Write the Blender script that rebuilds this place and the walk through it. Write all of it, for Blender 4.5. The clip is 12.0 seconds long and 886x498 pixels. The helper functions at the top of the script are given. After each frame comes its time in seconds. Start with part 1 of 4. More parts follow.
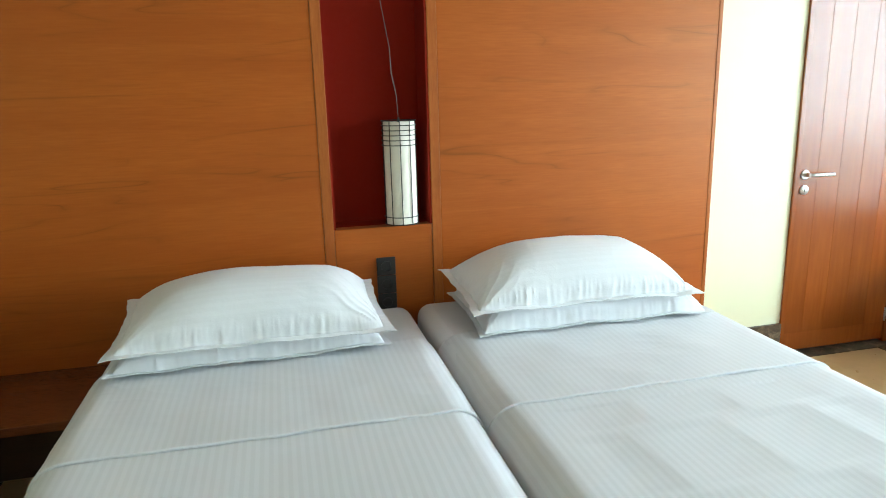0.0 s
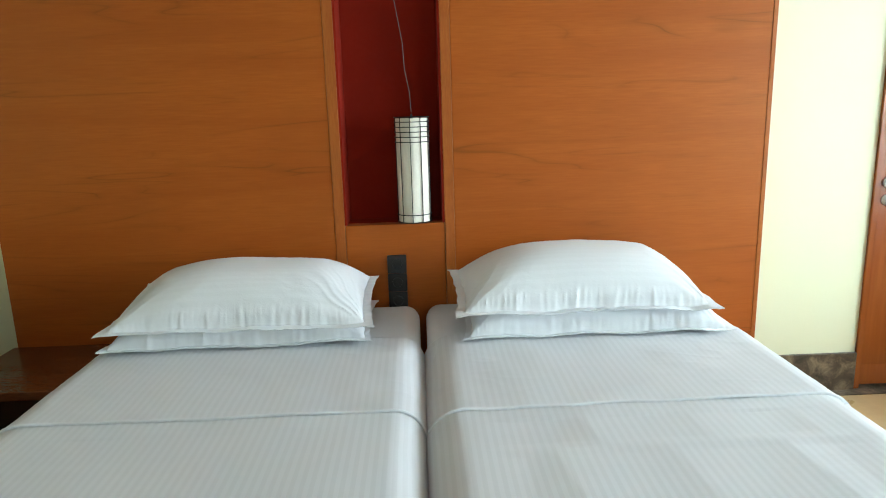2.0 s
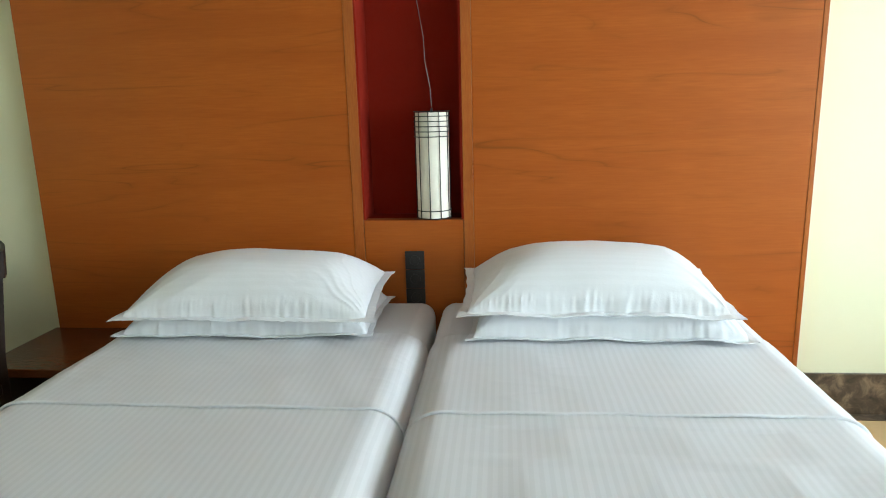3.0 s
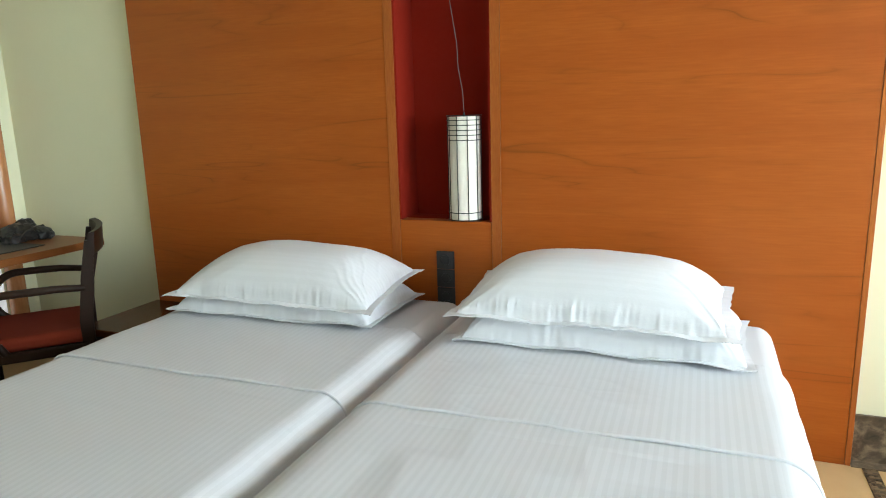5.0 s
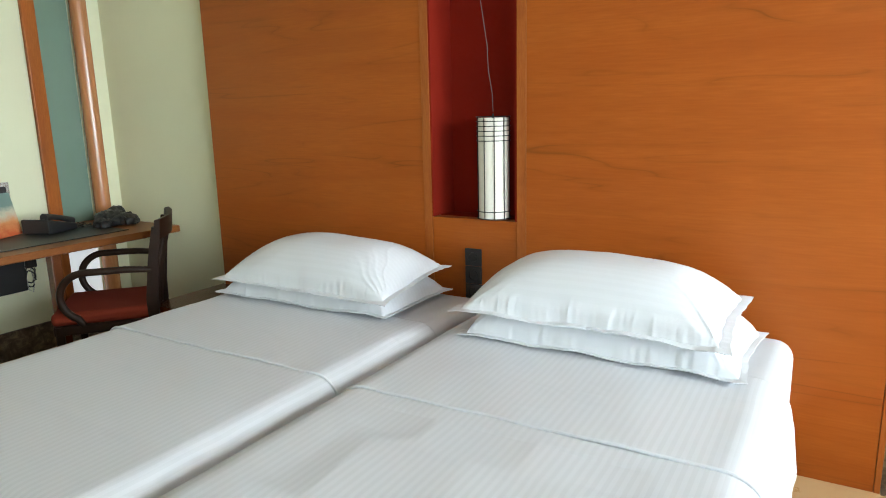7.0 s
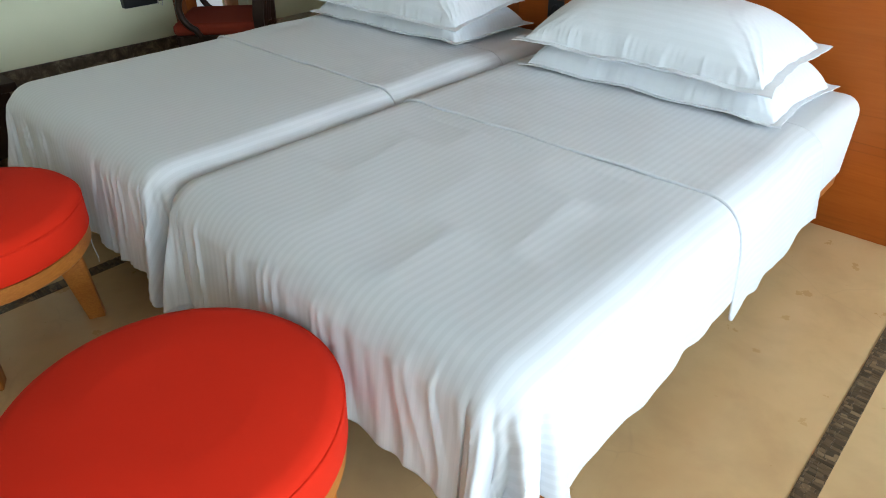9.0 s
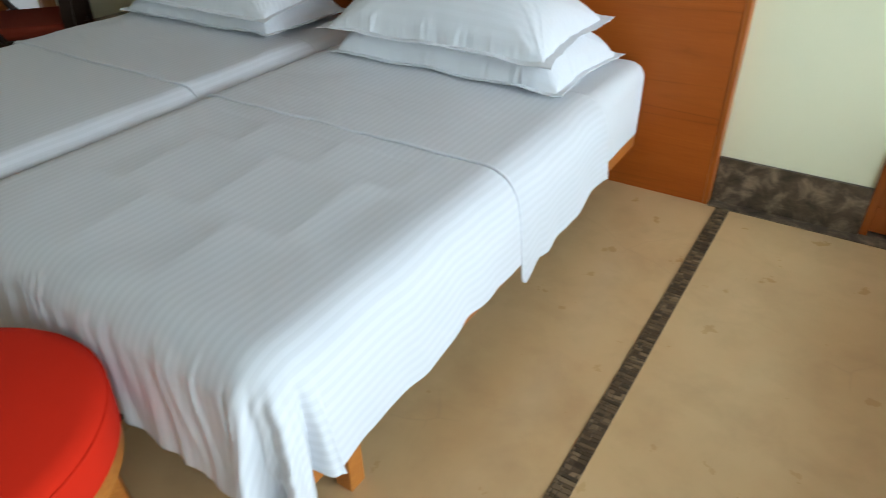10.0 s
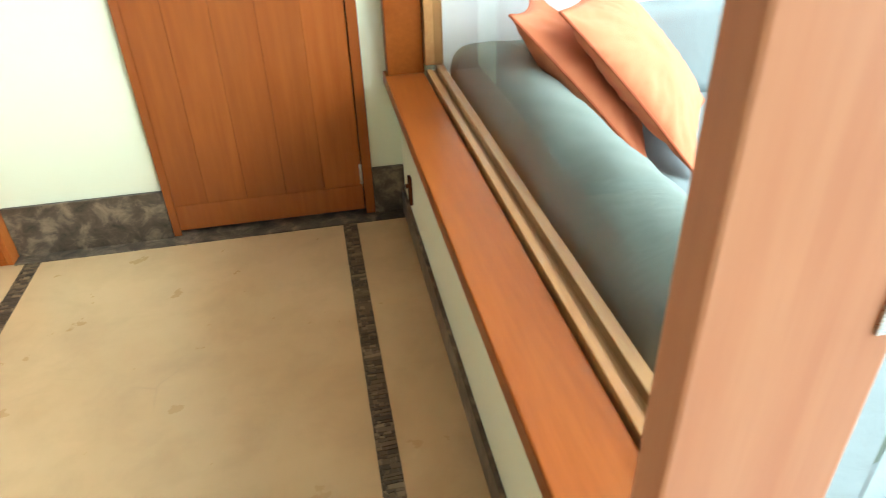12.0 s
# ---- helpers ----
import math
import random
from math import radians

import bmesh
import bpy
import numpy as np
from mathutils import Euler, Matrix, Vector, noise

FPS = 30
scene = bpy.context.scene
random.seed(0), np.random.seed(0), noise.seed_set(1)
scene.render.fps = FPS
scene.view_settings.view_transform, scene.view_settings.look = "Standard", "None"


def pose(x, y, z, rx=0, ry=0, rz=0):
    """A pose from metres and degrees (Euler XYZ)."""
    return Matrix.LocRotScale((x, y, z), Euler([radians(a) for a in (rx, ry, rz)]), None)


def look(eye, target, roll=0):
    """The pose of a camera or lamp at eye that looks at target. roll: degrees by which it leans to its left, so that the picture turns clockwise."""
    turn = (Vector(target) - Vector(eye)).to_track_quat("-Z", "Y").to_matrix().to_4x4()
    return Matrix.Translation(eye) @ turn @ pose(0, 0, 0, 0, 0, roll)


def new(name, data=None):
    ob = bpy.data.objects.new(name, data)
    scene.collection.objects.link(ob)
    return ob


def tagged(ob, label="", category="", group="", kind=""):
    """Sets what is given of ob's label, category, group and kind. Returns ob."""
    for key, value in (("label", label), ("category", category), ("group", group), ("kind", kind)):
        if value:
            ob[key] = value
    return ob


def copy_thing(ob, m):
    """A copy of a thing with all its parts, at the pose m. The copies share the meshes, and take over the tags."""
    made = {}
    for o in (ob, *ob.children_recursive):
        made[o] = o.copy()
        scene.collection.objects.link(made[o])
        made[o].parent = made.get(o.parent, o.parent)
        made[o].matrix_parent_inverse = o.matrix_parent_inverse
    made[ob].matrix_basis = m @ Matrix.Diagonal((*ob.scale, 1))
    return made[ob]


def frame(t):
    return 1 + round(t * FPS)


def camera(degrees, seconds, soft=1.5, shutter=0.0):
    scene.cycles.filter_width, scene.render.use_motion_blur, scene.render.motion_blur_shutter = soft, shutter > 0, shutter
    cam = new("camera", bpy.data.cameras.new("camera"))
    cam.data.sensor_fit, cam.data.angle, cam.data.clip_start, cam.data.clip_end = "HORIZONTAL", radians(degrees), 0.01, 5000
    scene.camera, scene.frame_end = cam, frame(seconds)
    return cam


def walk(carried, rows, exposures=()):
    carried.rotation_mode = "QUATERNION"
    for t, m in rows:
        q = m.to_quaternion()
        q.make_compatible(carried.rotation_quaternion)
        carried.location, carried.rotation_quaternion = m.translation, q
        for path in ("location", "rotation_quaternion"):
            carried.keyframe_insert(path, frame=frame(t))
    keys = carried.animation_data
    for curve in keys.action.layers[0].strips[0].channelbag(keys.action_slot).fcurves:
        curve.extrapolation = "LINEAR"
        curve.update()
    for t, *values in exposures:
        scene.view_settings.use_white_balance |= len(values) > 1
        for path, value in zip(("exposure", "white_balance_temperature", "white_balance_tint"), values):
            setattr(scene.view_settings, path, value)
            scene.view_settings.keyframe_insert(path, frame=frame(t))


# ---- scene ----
cam = camera(67.5, 12.0, 1.0, 0.2)
PATH = [
    (0, (0.323, -0.245, 1.463), (0.784, 1.647, 1.007), -1.5),
    (0.5, (0.461, -0.308, 1.442), (0.885, 1.597, 1.002), -1.4),
    (1, (0.575, -0.337, 1.406), (0.891, 1.593, 0.988), -1.6),
    (1.5, (0.72, -0.329, 1.401), (0.91, 1.616, 0.979), -1.3),
    (2, (0.864, -0.262, 1.397), (0.928, 1.692, 0.976), -1.7),
    (2.5, (0.99, -0.228, 1.382), (0.93, 1.726, 0.96), -1.6),
    (4.5, (1.653, -0.12, 1.372), (1.076, 1.751, 0.962), -1.7),
    (5, (1.802, -0.116, 1.367), (1.088, 1.709, 0.966), -1.6),
    (5.5, (1.946, -0.133, 1.364), (1.136, 1.653, 0.974), -1.3),
    (6, (2.049, -0.132, 1.364), (1.138, 1.606, 0.977), -1.3),
    (6.5, (2.121, -0.093, 1.376), (1.142, 1.605, 0.978), -1.3),
    (7, (2.174, -0.035, 1.378), (1.163, 1.643, 0.975), -1.4),
    (7.5, (2.219, -0.005, 1.356), (1.177, 1.568, 0.695), -1.0),
    (7.7, (2.244, -0.03, 1.351), (1.173, 1.479, 0.591), -1.0),
    (9.3, (2.612, -0.063, 1.334), (1.446, 1.149, 0.252), -0.9),
    (9.5, (2.666, -0.03, 1.331), (1.503, 1.184, 0.248), -1.3),
    (10, (2.78, 0.09, 1.343), (1.857, 1.479, 0.239), -1.4),
    (10.5, (2.914, 0.254, 1.301), (2.331, 1.826, 0.21), -1.7),
    (11, (3.117, 0.367, 1.34), (2.89, 2.003, 0.21), -2.3),
    (11.5, (3.33, 0.398, 1.298), (3.437, 2.061, 0.192), -2.1),
    (12, (3.513, 0.406, 1.238), (3.816, 2.07, 0.171), -2.0),
]
EXPOSURES = [(0, -0.08, 6300, 4), (1.0, -0.25, 6320, 4), (2.5, -0.3, 6450, 6), (4.5, -0.25, 6600, 8), (7.0, -0.25, 6600, 10), (7.7, -0.35, 6400, 9), (9.3, -0.86, 6200, 9), (9.5, -1.0, 6200, 9), (10.5, -1.1, 6400, 10), (11.0, -0.77, 6450, 9), (11.5, -0.08, 6500, 7), (12, -0.04, 6250, 7)]
walk(cam, [(t, look(eye, target, roll)) for t, eye, target, roll in PATH], EXPOSURES)

# ---- light ----
world = bpy.data.worlds.new("world")
scene.world = world
world.use_nodes = True
wn = world.node_tree
sky = wn.nodes.new("ShaderNodeTexSky")
sky.sky_type, sky.sun_disc = "NISHITA", False
sky.sun_elevation, sky.sun_rotation = radians(48), radians(90)
wn.links.new(sky.outputs[0], wn.nodes["Background"].inputs[0])
wn.nodes["Background"].inputs[1].default_value = 0.12

sun = new("sun", bpy.data.lights.new("sun", "SUN"))
sun.data.energy, sun.data.angle, sun.data.color = 1.2, radians(12), (1.0, 0.95, 0.87)
sun.matrix_world = look((12, 3, 13), (3.5, 1, 0))


def daylight(name, eye, target, width, height, watts):
    """The sky's light at the open side of the balcony."""
    ob = new(name, bpy.data.lights.new(name, "AREA"))
    ob.data.shape, ob.data.size, ob.data.size_y, ob.data.energy = "RECTANGLE", width, height, watts
    ob.data.color = (0.80, 0.93, 1.0)
    ob.matrix_world = look(eye, target)
    return ob


daylight("balcony_daylight", (6.2, 0.70, 1.82), (3.6, 0.70, 1.0), 4.6, 1.85, 290)


# ---- materials ----
def base(name, rough=0.6, metal=0.0):
    m = bpy.data.materials.new(name)
    m.use_nodes = True
    b = m.node_tree.nodes["Principled BSDF"]
    b.inputs["Roughness"].default_value, b.inputs["Metallic"].default_value = rough, metal
    return m, m.node_tree, b


def coords(nt, scale=(1, 1, 1), turn=(0, 0, 0)):
    tc, mp = nt.nodes.new("ShaderNodeTexCoord"), nt.nodes.new("ShaderNodeMapping")
    mp.inputs["Scale"].default_value = scale
    mp.inputs["Rotation"].default_value = [radians(a) for a in turn]
    nt.links.new(tc.outputs["Object"], mp.inputs["Vector"])
    return mp.outputs["Vector"]


def noise_tex(nt, vec, scale, detail=4.0, rough=0.55, distort=0.0):
    n = nt.nodes.new("ShaderNodeTexNoise")
    n.inputs["Scale"].default_value, n.inputs["Detail"].default_value = scale, detail
    n.inputs["Roughness"].default_value, n.inputs["Distortion"].default_value = rough, distort
    nt.links.new(vec, n.inputs["Vector"])
    return n.outputs["Fac"]


def ramp(nt, fac, stops):
    r = nt.nodes.new("ShaderNodeValToRGB")
    e = r.color_ramp.elements
    while len(e) < len(stops):
        e.new(0.5)
    for k, (p, c) in enumerate(stops):
        e[k].position, e[k].color = p, (*c, 1) if len(c) == 3 else c
    nt.links.new(fac, r.inputs[0])
    return r.outputs[0]


def mix(nt, fac, a, b, blend="MIX"):
    m = nt.nodes.new("ShaderNodeMix")
    m.data_type, m.blend_type = "RGBA", blend
    for sock, v in ((m.inputs[0], fac), (m.inputs[6], a), (m.inputs[7], b)):
        if hasattr(v, "is_linked"):
            nt.links.new(v, sock)
        else:
            sock.default_value = v if isinstance(v, float) else (*v, 1)
    return m.outputs[2]


def maths(nt, op, a, b=0.0):
    m = nt.nodes.new("ShaderNodeMath")
    m.operation = op
    for sock, v in ((m.inputs[0], a), (m.inputs[1], b)):
        if hasattr(v, "is_linked"):
            nt.links.new(v, sock)
        else:
            sock.default_value = v
    return m.outputs[0]


def bump(nt, b, height, strength=0.2, distance=0.002):
    n = nt.nodes.new("ShaderNodeBump")
    n.inputs["Strength"].default_value, n.inputs["Distance"].default_value = strength, distance
    nt.links.new(height, n.inputs["Height"])
    nt.links.new(n.outputs[0], b.inputs["Normal"])


def wood(name, dark, light, rough=0.38, along=(0.35, 3.0, 3.0), rings=9.0, line=0.35, fine=1.0, gloss=0.3, pieces=0.0):
    """Veneer or board: figure stretched along one axis, thin dark rings, fine pores."""
    m, nt, b = base(name, rough)
    big = noise_tex(nt, coords(nt, along), 1.1, 3, 0.5, 0.4)
    rest = noise_tex(nt, coords(nt, (0.8, 0.8, 0.8)), 1.3, 3)
    wob = maths(nt, "MULTIPLY", big, rings)
    tri = maths(nt, "PINGPONG", wob, 0.5)
    lines = ramp(nt, tri, [(0.0, (1, 1, 1)), (0.05, (0.4, 0.4, 0.4)), (0.22, (0, 0, 0))])
    grain = noise_tex(nt, coords(nt, tuple(8 * a * fine for a in along)), 10, 4, 0.5)
    patch = ramp(nt, noise_tex(nt, coords(nt, tuple(a * 1.2 for a in along)), 1.7, 3), [(0.48, (0, 0, 0)), (0.64, (1, 1, 1))])
    col = mix(nt, ramp(nt, grain, [(0.3, (0, 0, 0)), (0.7, (1, 1, 1))]), dark, light)
    col = mix(nt, maths(nt, "MULTIPLY", ramp(nt, rest, [(0.35, (0, 0, 0)), (0.65, (1, 1, 1))]), 0.5), col, tuple(c * 0.76 for c in light))
    drift = noise_tex(nt, coords(nt, tuple(a * 2.2 for a in along)), 1.0, 5, 0.62, 0.6)
    col = mix(nt, maths(nt, "MULTIPLY", ramp(nt, drift, [(0.40, (0, 0, 0)), (0.68, (1, 1, 1))]), 0.5), col, tuple(c * k for c, k in zip(dark, (0.80, 0.62, 0.5))))
    if pieces:
        info = nt.nodes.new("ShaderNodeObjectInfo")
        col = mix(nt, maths(nt, "MULTIPLY", info.outputs["Random"], pieces), col, tuple(c * 0.55 for c in dark))
    seam = maths(nt, "MULTIPLY", maths(nt, "MULTIPLY", lines, patch), line)
    col = mix(nt, seam, col, tuple(c * 0.38 for c in dark))
    nt.links.new(col, b.inputs["Base Color"])
    nt.links.new(maths(nt, "ADD", maths(nt, "MULTIPLY", grain, 0.06), rough - 0.03), b.inputs["Roughness"])
    bump(nt, b, grain, 0.08, 0.001)
    b.inputs["Specular IOR Level"].default_value = gloss
    return m


def plain(name, col, rough=0.6, metal=0.0, vary=0.08, scale=9.0, relief=0.05, depth=0.002):
    m, nt, b = base(name, rough, metal)
    n1, n2 = noise_tex(nt, coords(nt), scale, 5), noise_tex(nt, coords(nt), scale * 14, 3)
    c = mix(nt, n1, tuple(v * (1 - vary) for v in col), tuple(min(1, v * (1 + vary)) for v in col))
    nt.links.new(c, b.inputs["Base Color"])
    nt.links.new(maths(nt, "ADD", maths(nt, "MULTIPLY", n2, 0.12), rough - 0.06), b.inputs["Roughness"])
    bump(nt, b, n2, relief, depth)
    return m


def stone(name, cols, scale=9.0, rough=0.25):
    m, nt, b = base(name, rough)
    v = coords(nt)
    n = noise_tex(nt, v, scale, 6, 0.66, 0.5)
    vo = nt.nodes.new("ShaderNodeTexVoronoi")
    vo.feature = "DISTANCE_TO_EDGE"
    vo.inputs["Scale"].default_value = scale * 2.4
    nt.links.new(v, vo.inputs["Vector"])
    veins = ramp(nt, vo.outputs["Distance"], [(0.0, (1, 1, 1)), (0.05, (0, 0, 0))])
    c = ramp(nt, n, [(0.32, cols[0]), (0.5, cols[1]), (0.66, cols[2])])
    c = mix(nt, maths(nt, "MULTIPLY", veins, 0.03), c, cols[2])
    nt.links.new(c, b.inputs["Base Color"])
    bump(nt, b, n, 0.12, 0.002)
    return m


def fabric(name, col, rough=0.85, weave=900.0, sheen=0.06, stripes="", vary=0.05, strength=0.6, crumple=0.0):
    m, nt, b = base(name, rough)
    n1 = noise_tex(nt, coords(nt), 5, 4)
    n2 = noise_tex(nt, coords(nt), weave * 0.5, 2)
    c = mix(nt, n1, tuple(v * (1 - vary) for v in col), tuple(min(0.95, v * (1 + vary)) for v in col))
    b.inputs["Sheen Weight"].default_value = sheen
    b.inputs["Sheen Roughness"].default_value = 0.5
    b.inputs["Specular IOR Level"].default_value = 0.2
    if stripes:
        w = nt.nodes.new("ShaderNodeTexWave")
        w.wave_type, w.bands_direction, w.wave_profile = "BANDS", stripes, "SIN"
        w.inputs["Scale"].default_value = 13.5
        nt.links.new(coords(nt) if stripes == "Y" else nt.nodes.new("ShaderNodeUVMap").outputs[0], w.inputs["Vector"])
        s = ramp(nt, w.outputs["Fac"], [(0.42, (0, 0, 0)), (0.58, (1, 1, 1))])
        c = mix(nt, maths(nt, "MULTIPLY", s, strength), c, tuple(v * 0.86 for v in col))
        nt.links.new(maths(nt, "SUBTRACT", rough, maths(nt, "MULTIPLY", s, 0.25)), b.inputs["Roughness"])
    nt.links.new(c, b.inputs["Base Color"])
    if crumple:
        n3 = noise_tex(nt, coords(nt, (1.0, 1.6, 1.0)), 17, 5, 0.58, 0.5)
        n2 = maths(nt, "ADD", maths(nt, "MULTIPLY", n2, 0.1), n3)
        bump(nt, b, n2, crumple, 0.012)
    else:
        bump(nt, b, n2, 0.12, 0.0008)
    return m


TEAK = wood("teak_veneer", (0.345, 0.072, 0.008), (0.41, 0.094, 0.011), 0.44, (0.26, 3.6, 3.6), rings=13.0, line=0.62, fine=0.45, gloss=0.75)
TEAK.node_tree.nodes["Principled BSDF"].inputs["Specular Tint"].default_value = (1.0, 0.66, 0.36, 1)
TEAK_UP = wood("teak_edging", (0.34, 0.088, 0.014), (0.46, 0.14, 0.026), 0.38, (3.0, 3.0, 0.35))
DOOR_WOOD = wood("door_wood", (0.30, 0.070, 0.011), (0.37, 0.094, 0.0145), 0.24, (3.5, 3.5, 0.3), line=0.0, fine=0.18, gloss=0.7, pieces=0.45)
SILL_WOOD = wood("sill_wood", (0.25, 0.062, 0.010), (0.30, 0.080, 0.013), 0.3, (3.0, 0.3, 3.0), line=0.0, fine=0.3, gloss=0.15)
TRACK_WOOD = wood("track_wood", (0.40, 0.19, 0.07), (0.48, 0.25, 0.09), 0.35, (3.0, 0.3, 3.0), line=0.0, fine=0.4)
UPRIGHT = wood("varnished_upright", (0.50, 0.20, 0.075), (0.60, 0.27, 0.11), 0.24, (3.0, 3.0, 0.35), line=0.1, fine=0.5, gloss=1.0)
POST_WOOD = wood("post_wood", (0.50, 0.195, 0.098), (0.58, 0.255, 0.13), 0.4, (4, 4, 0.3), line=0.0, fine=0.22, gloss=0.15)
BED_WOOD = wood("bed_wood", (0.40, 0.13, 0.022), (0.54, 0.20, 0.04), 0.4, (3.0, 0.4, 3.0))
DESK_WOOD = wood("desk_wood", (0.22, 0.072, 0.018), (0.31, 0.11, 0.03), 0.38, (3.0, 0.4, 3.0), line=0.2)
DARK_WOOD = wood("dark_wood", (0.015, 0.007, 0.004), (0.027, 0.012, 0.007), 0.42, (0.4, 3, 3), gloss=0.2)
NIGHT_WOOD = wood("bedside_wood", (0.10, 0.028, 0.010), (0.17, 0.05, 0.017), 0.22, (0.4, 3, 3))
CREAM = plain("cream_wall_paint", (0.78, 0.77, 0.555), 0.75, vary=0.03, scale=2.0, relief=0.12)
TAN = plain("pale_wall_paint", (0.74, 0.71, 0.60), 0.75, vary=0.04, scale=2.0, relief=0.12)
WHITE = plain("white_paint", (0.82, 0.83, 0.82), 0.7, vary=0.02, scale=3)
CEIL = plain("ceiling_paint", (0.80, 0.80, 0.76), 0.8, vary=0.02, scale=3)
RED = plain("red_niche_paint", (0.235, 0.014, 0.006), 0.85, vary=0.08, scale=5)
RED.node_tree.nodes["Principled BSDF"].inputs["Specular IOR Level"].default_value = 0.12
SHEET = fabric("white_striped_sateen", (0.665, 0.675, 0.715), 0.78, stripes="X", vary=0.02, strength=0.46, crumple=0.06)
CASE = fabric("white_striped_pillowcase", (0.735, 0.75, 0.79), 0.75, stripes="Y", vary=0.02, strength=0.16, crumple=0.14)
LINEN = fabric("white_cotton", (0.68, 0.69, 0.725), 0.82, vary=0.02, crumple=0.10)
RED_CLOTH = fabric("red_wool", (0.62, 0.020, 0.005), 0.95, 700, 0.0)
SEAT_CLOTH = fabric("rust_upholstery", (0.17, 0.022, 0.009), 0.9, 600, 0.0)
ORANGE_CLOTH = fabric("orange_canvas", (0.72, 0.225, 0.105), 0.85, 500, vary=0.08, crumple=0.45)
SEAM_CLOTH = fabric("orange_piping", (0.50, 0.12, 0.05), 0.85, 500)
GREEN_CLOTH = fabric("grey_green_canvas", (0.185, 0.220, 0.185), 0.85, 500, vary=0.1, crumple=0.3)
GREY_CLOTH = fabric("grey_blue_canvas", (0.25, 0.285, 0.285), 0.85, 500, vary=0.08, crumple=0.25)
MARBLE = stone("brown_marble", [(0.032, 0.022, 0.014), (0.098, 0.068, 0.044), (0.26, 0.19, 0.125)], 15, 0.36)
PEBBLE = stone("dark_mosaic", [(0.022, 0.013, 0.007), (0.075, 0.045, 0.022), (0.25, 0.16, 0.085)], 38, 0.4)
CHIP, nt, cb = base("mosaic_chips", 0.5)
geo = nt.nodes.new("ShaderNodeNewGeometry")
nt.links.new(ramp(nt, geo.outputs["Random Per Island"], [(0.0, (0.040, 0.024, 0.013)), (0.4, (0.080, 0.050, 0.026)), (0.8, (0.14, 0.088, 0.046)), (1.0, (0.24, 0.16, 0.09))]), cb.inputs["Base Color"])
bump(nt, cb, noise_tex(nt, coords(nt), 160, 3), 0.2, 0.001)
STEEL = plain("brushed_steel", (0.62, 0.61, 0.58), 0.28, 1.0, 0.05, 30)
BLACK = plain("black_plastic", (0.018, 0.018, 0.02), 0.42, vary=0.15)
BLACK_WIRE = plain("black_wire", (0.012, 0.011, 0.010), 0.5)
BLACK_CORD = plain("grey_cord", (0.16, 0.15, 0.14), 0.5)
PAPER = plain("rice_paper", (0.80, 0.76, 0.66), 0.8, vary=0.05, scale=14)
LEATHER = plain("black_leather", (0.03, 0.032, 0.034), 0.45, vary=0.15, scale=30)
GREY_FLOOR = plain("balcony_floor", (0.42, 0.42, 0.41), 0.7, vary=0.1, scale=6)
GRASS = plain("lawn", (0.07, 0.13, 0.035), 0.9, vary=0.4, scale=3)
SHADE = plain("lamp_shade_brown", (0.10, 0.045, 0.02), 0.7)


def floor_material():
    m, nt, b = base("polished_cement", 0.33)
    v = coords(nt)
    c = ramp(nt, noise_tex(nt, v, 1.3, 5, 0.6), [(0.3, (0.53, 0.33, 0.155)), (0.7, (0.63, 0.43, 0.225))])
    c = mix(nt, ramp(nt, noise_tex(nt, v, 5, 4, 0.6, 0.3), [(0.45, (0, 0, 0)), (0.8, (0.4, 0.4, 0.4))]), c, (0.34, 0.205, 0.10))
    spots = ramp(nt, noise_tex(nt, v, 90, 1, 0.3), [(0.80, (0, 0, 0)), (0.86, (0.03, 0.03, 0.03))])
    c = mix(nt, spots, c, (0.20, 0.12, 0.06))
    crack = nt.nodes.new("ShaderNodeTexVoronoi")
    crack.feature = "DISTANCE_TO_EDGE"
    crack.inputs["Scale"].default_value = 1.7
    warp = nt.nodes.new("ShaderNodeVectorMath")
    nz = nt.nodes.new("ShaderNodeTexNoise")
    nz.inputs["Scale"].default_value = 4
    nt.links.new(v, nz.inputs["Vector"])
    warp.operation = "MULTIPLY_ADD"
    warp.inputs[1].default_value = (0.12, 0.12, 0.12)
    nt.links.new(nz.outputs["Color"], warp.inputs[0])
    nt.links.new(v, warp.inputs[2])
    nt.links.new(warp.outputs[0], crack.inputs["Vector"])
    line = ramp(nt, crack.outputs["Distance"], [(0.0, (0.12, 0.12, 0.12)), (0.006, (0, 0, 0))])
    broken = ramp(nt, noise_tex(nt, v, 2.4, 2), [(0.55, (0, 0, 0)), (0.62, (1, 1, 1))])
    c = mix(nt, maths(nt, "MULTIPLY", line, broken), c, (0.22, 0.14, 0.08))
    nt.links.new(c, b.inputs["Base Color"])
    n = noise_tex(nt, v, 9, 5)
    nt.links.new(maths(nt, "ADD", maths(nt, "MULTIPLY", n, 0.22), 0.20), b.inputs["Roughness"])
    bump(nt, b, n, 0.06, 0.002)
    return m


CEMENT = floor_material()

TEAL = plain("teal_glass", (0.18, 0.265, 0.215), 0.18, vary=0.06, scale=2, relief=0.0)
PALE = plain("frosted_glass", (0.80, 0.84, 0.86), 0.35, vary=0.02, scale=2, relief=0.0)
# Emission put into the pane stands in for daylight coming through it.
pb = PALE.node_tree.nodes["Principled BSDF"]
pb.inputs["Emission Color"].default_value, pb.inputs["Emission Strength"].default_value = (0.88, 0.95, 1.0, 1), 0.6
GLASS, _, gb = base("window_glass", 0.0)
gb.inputs["Transmission Weight"].default_value, gb.inputs["IOR"].default_value = 1.0, 1.10
LED, _, lb = base("green_led", 0.4)
lb.inputs["Emission Color"].default_value, lb.inputs["Emission Strength"].default_value = (0.35, 1.0, 0.05, 1), 1.5


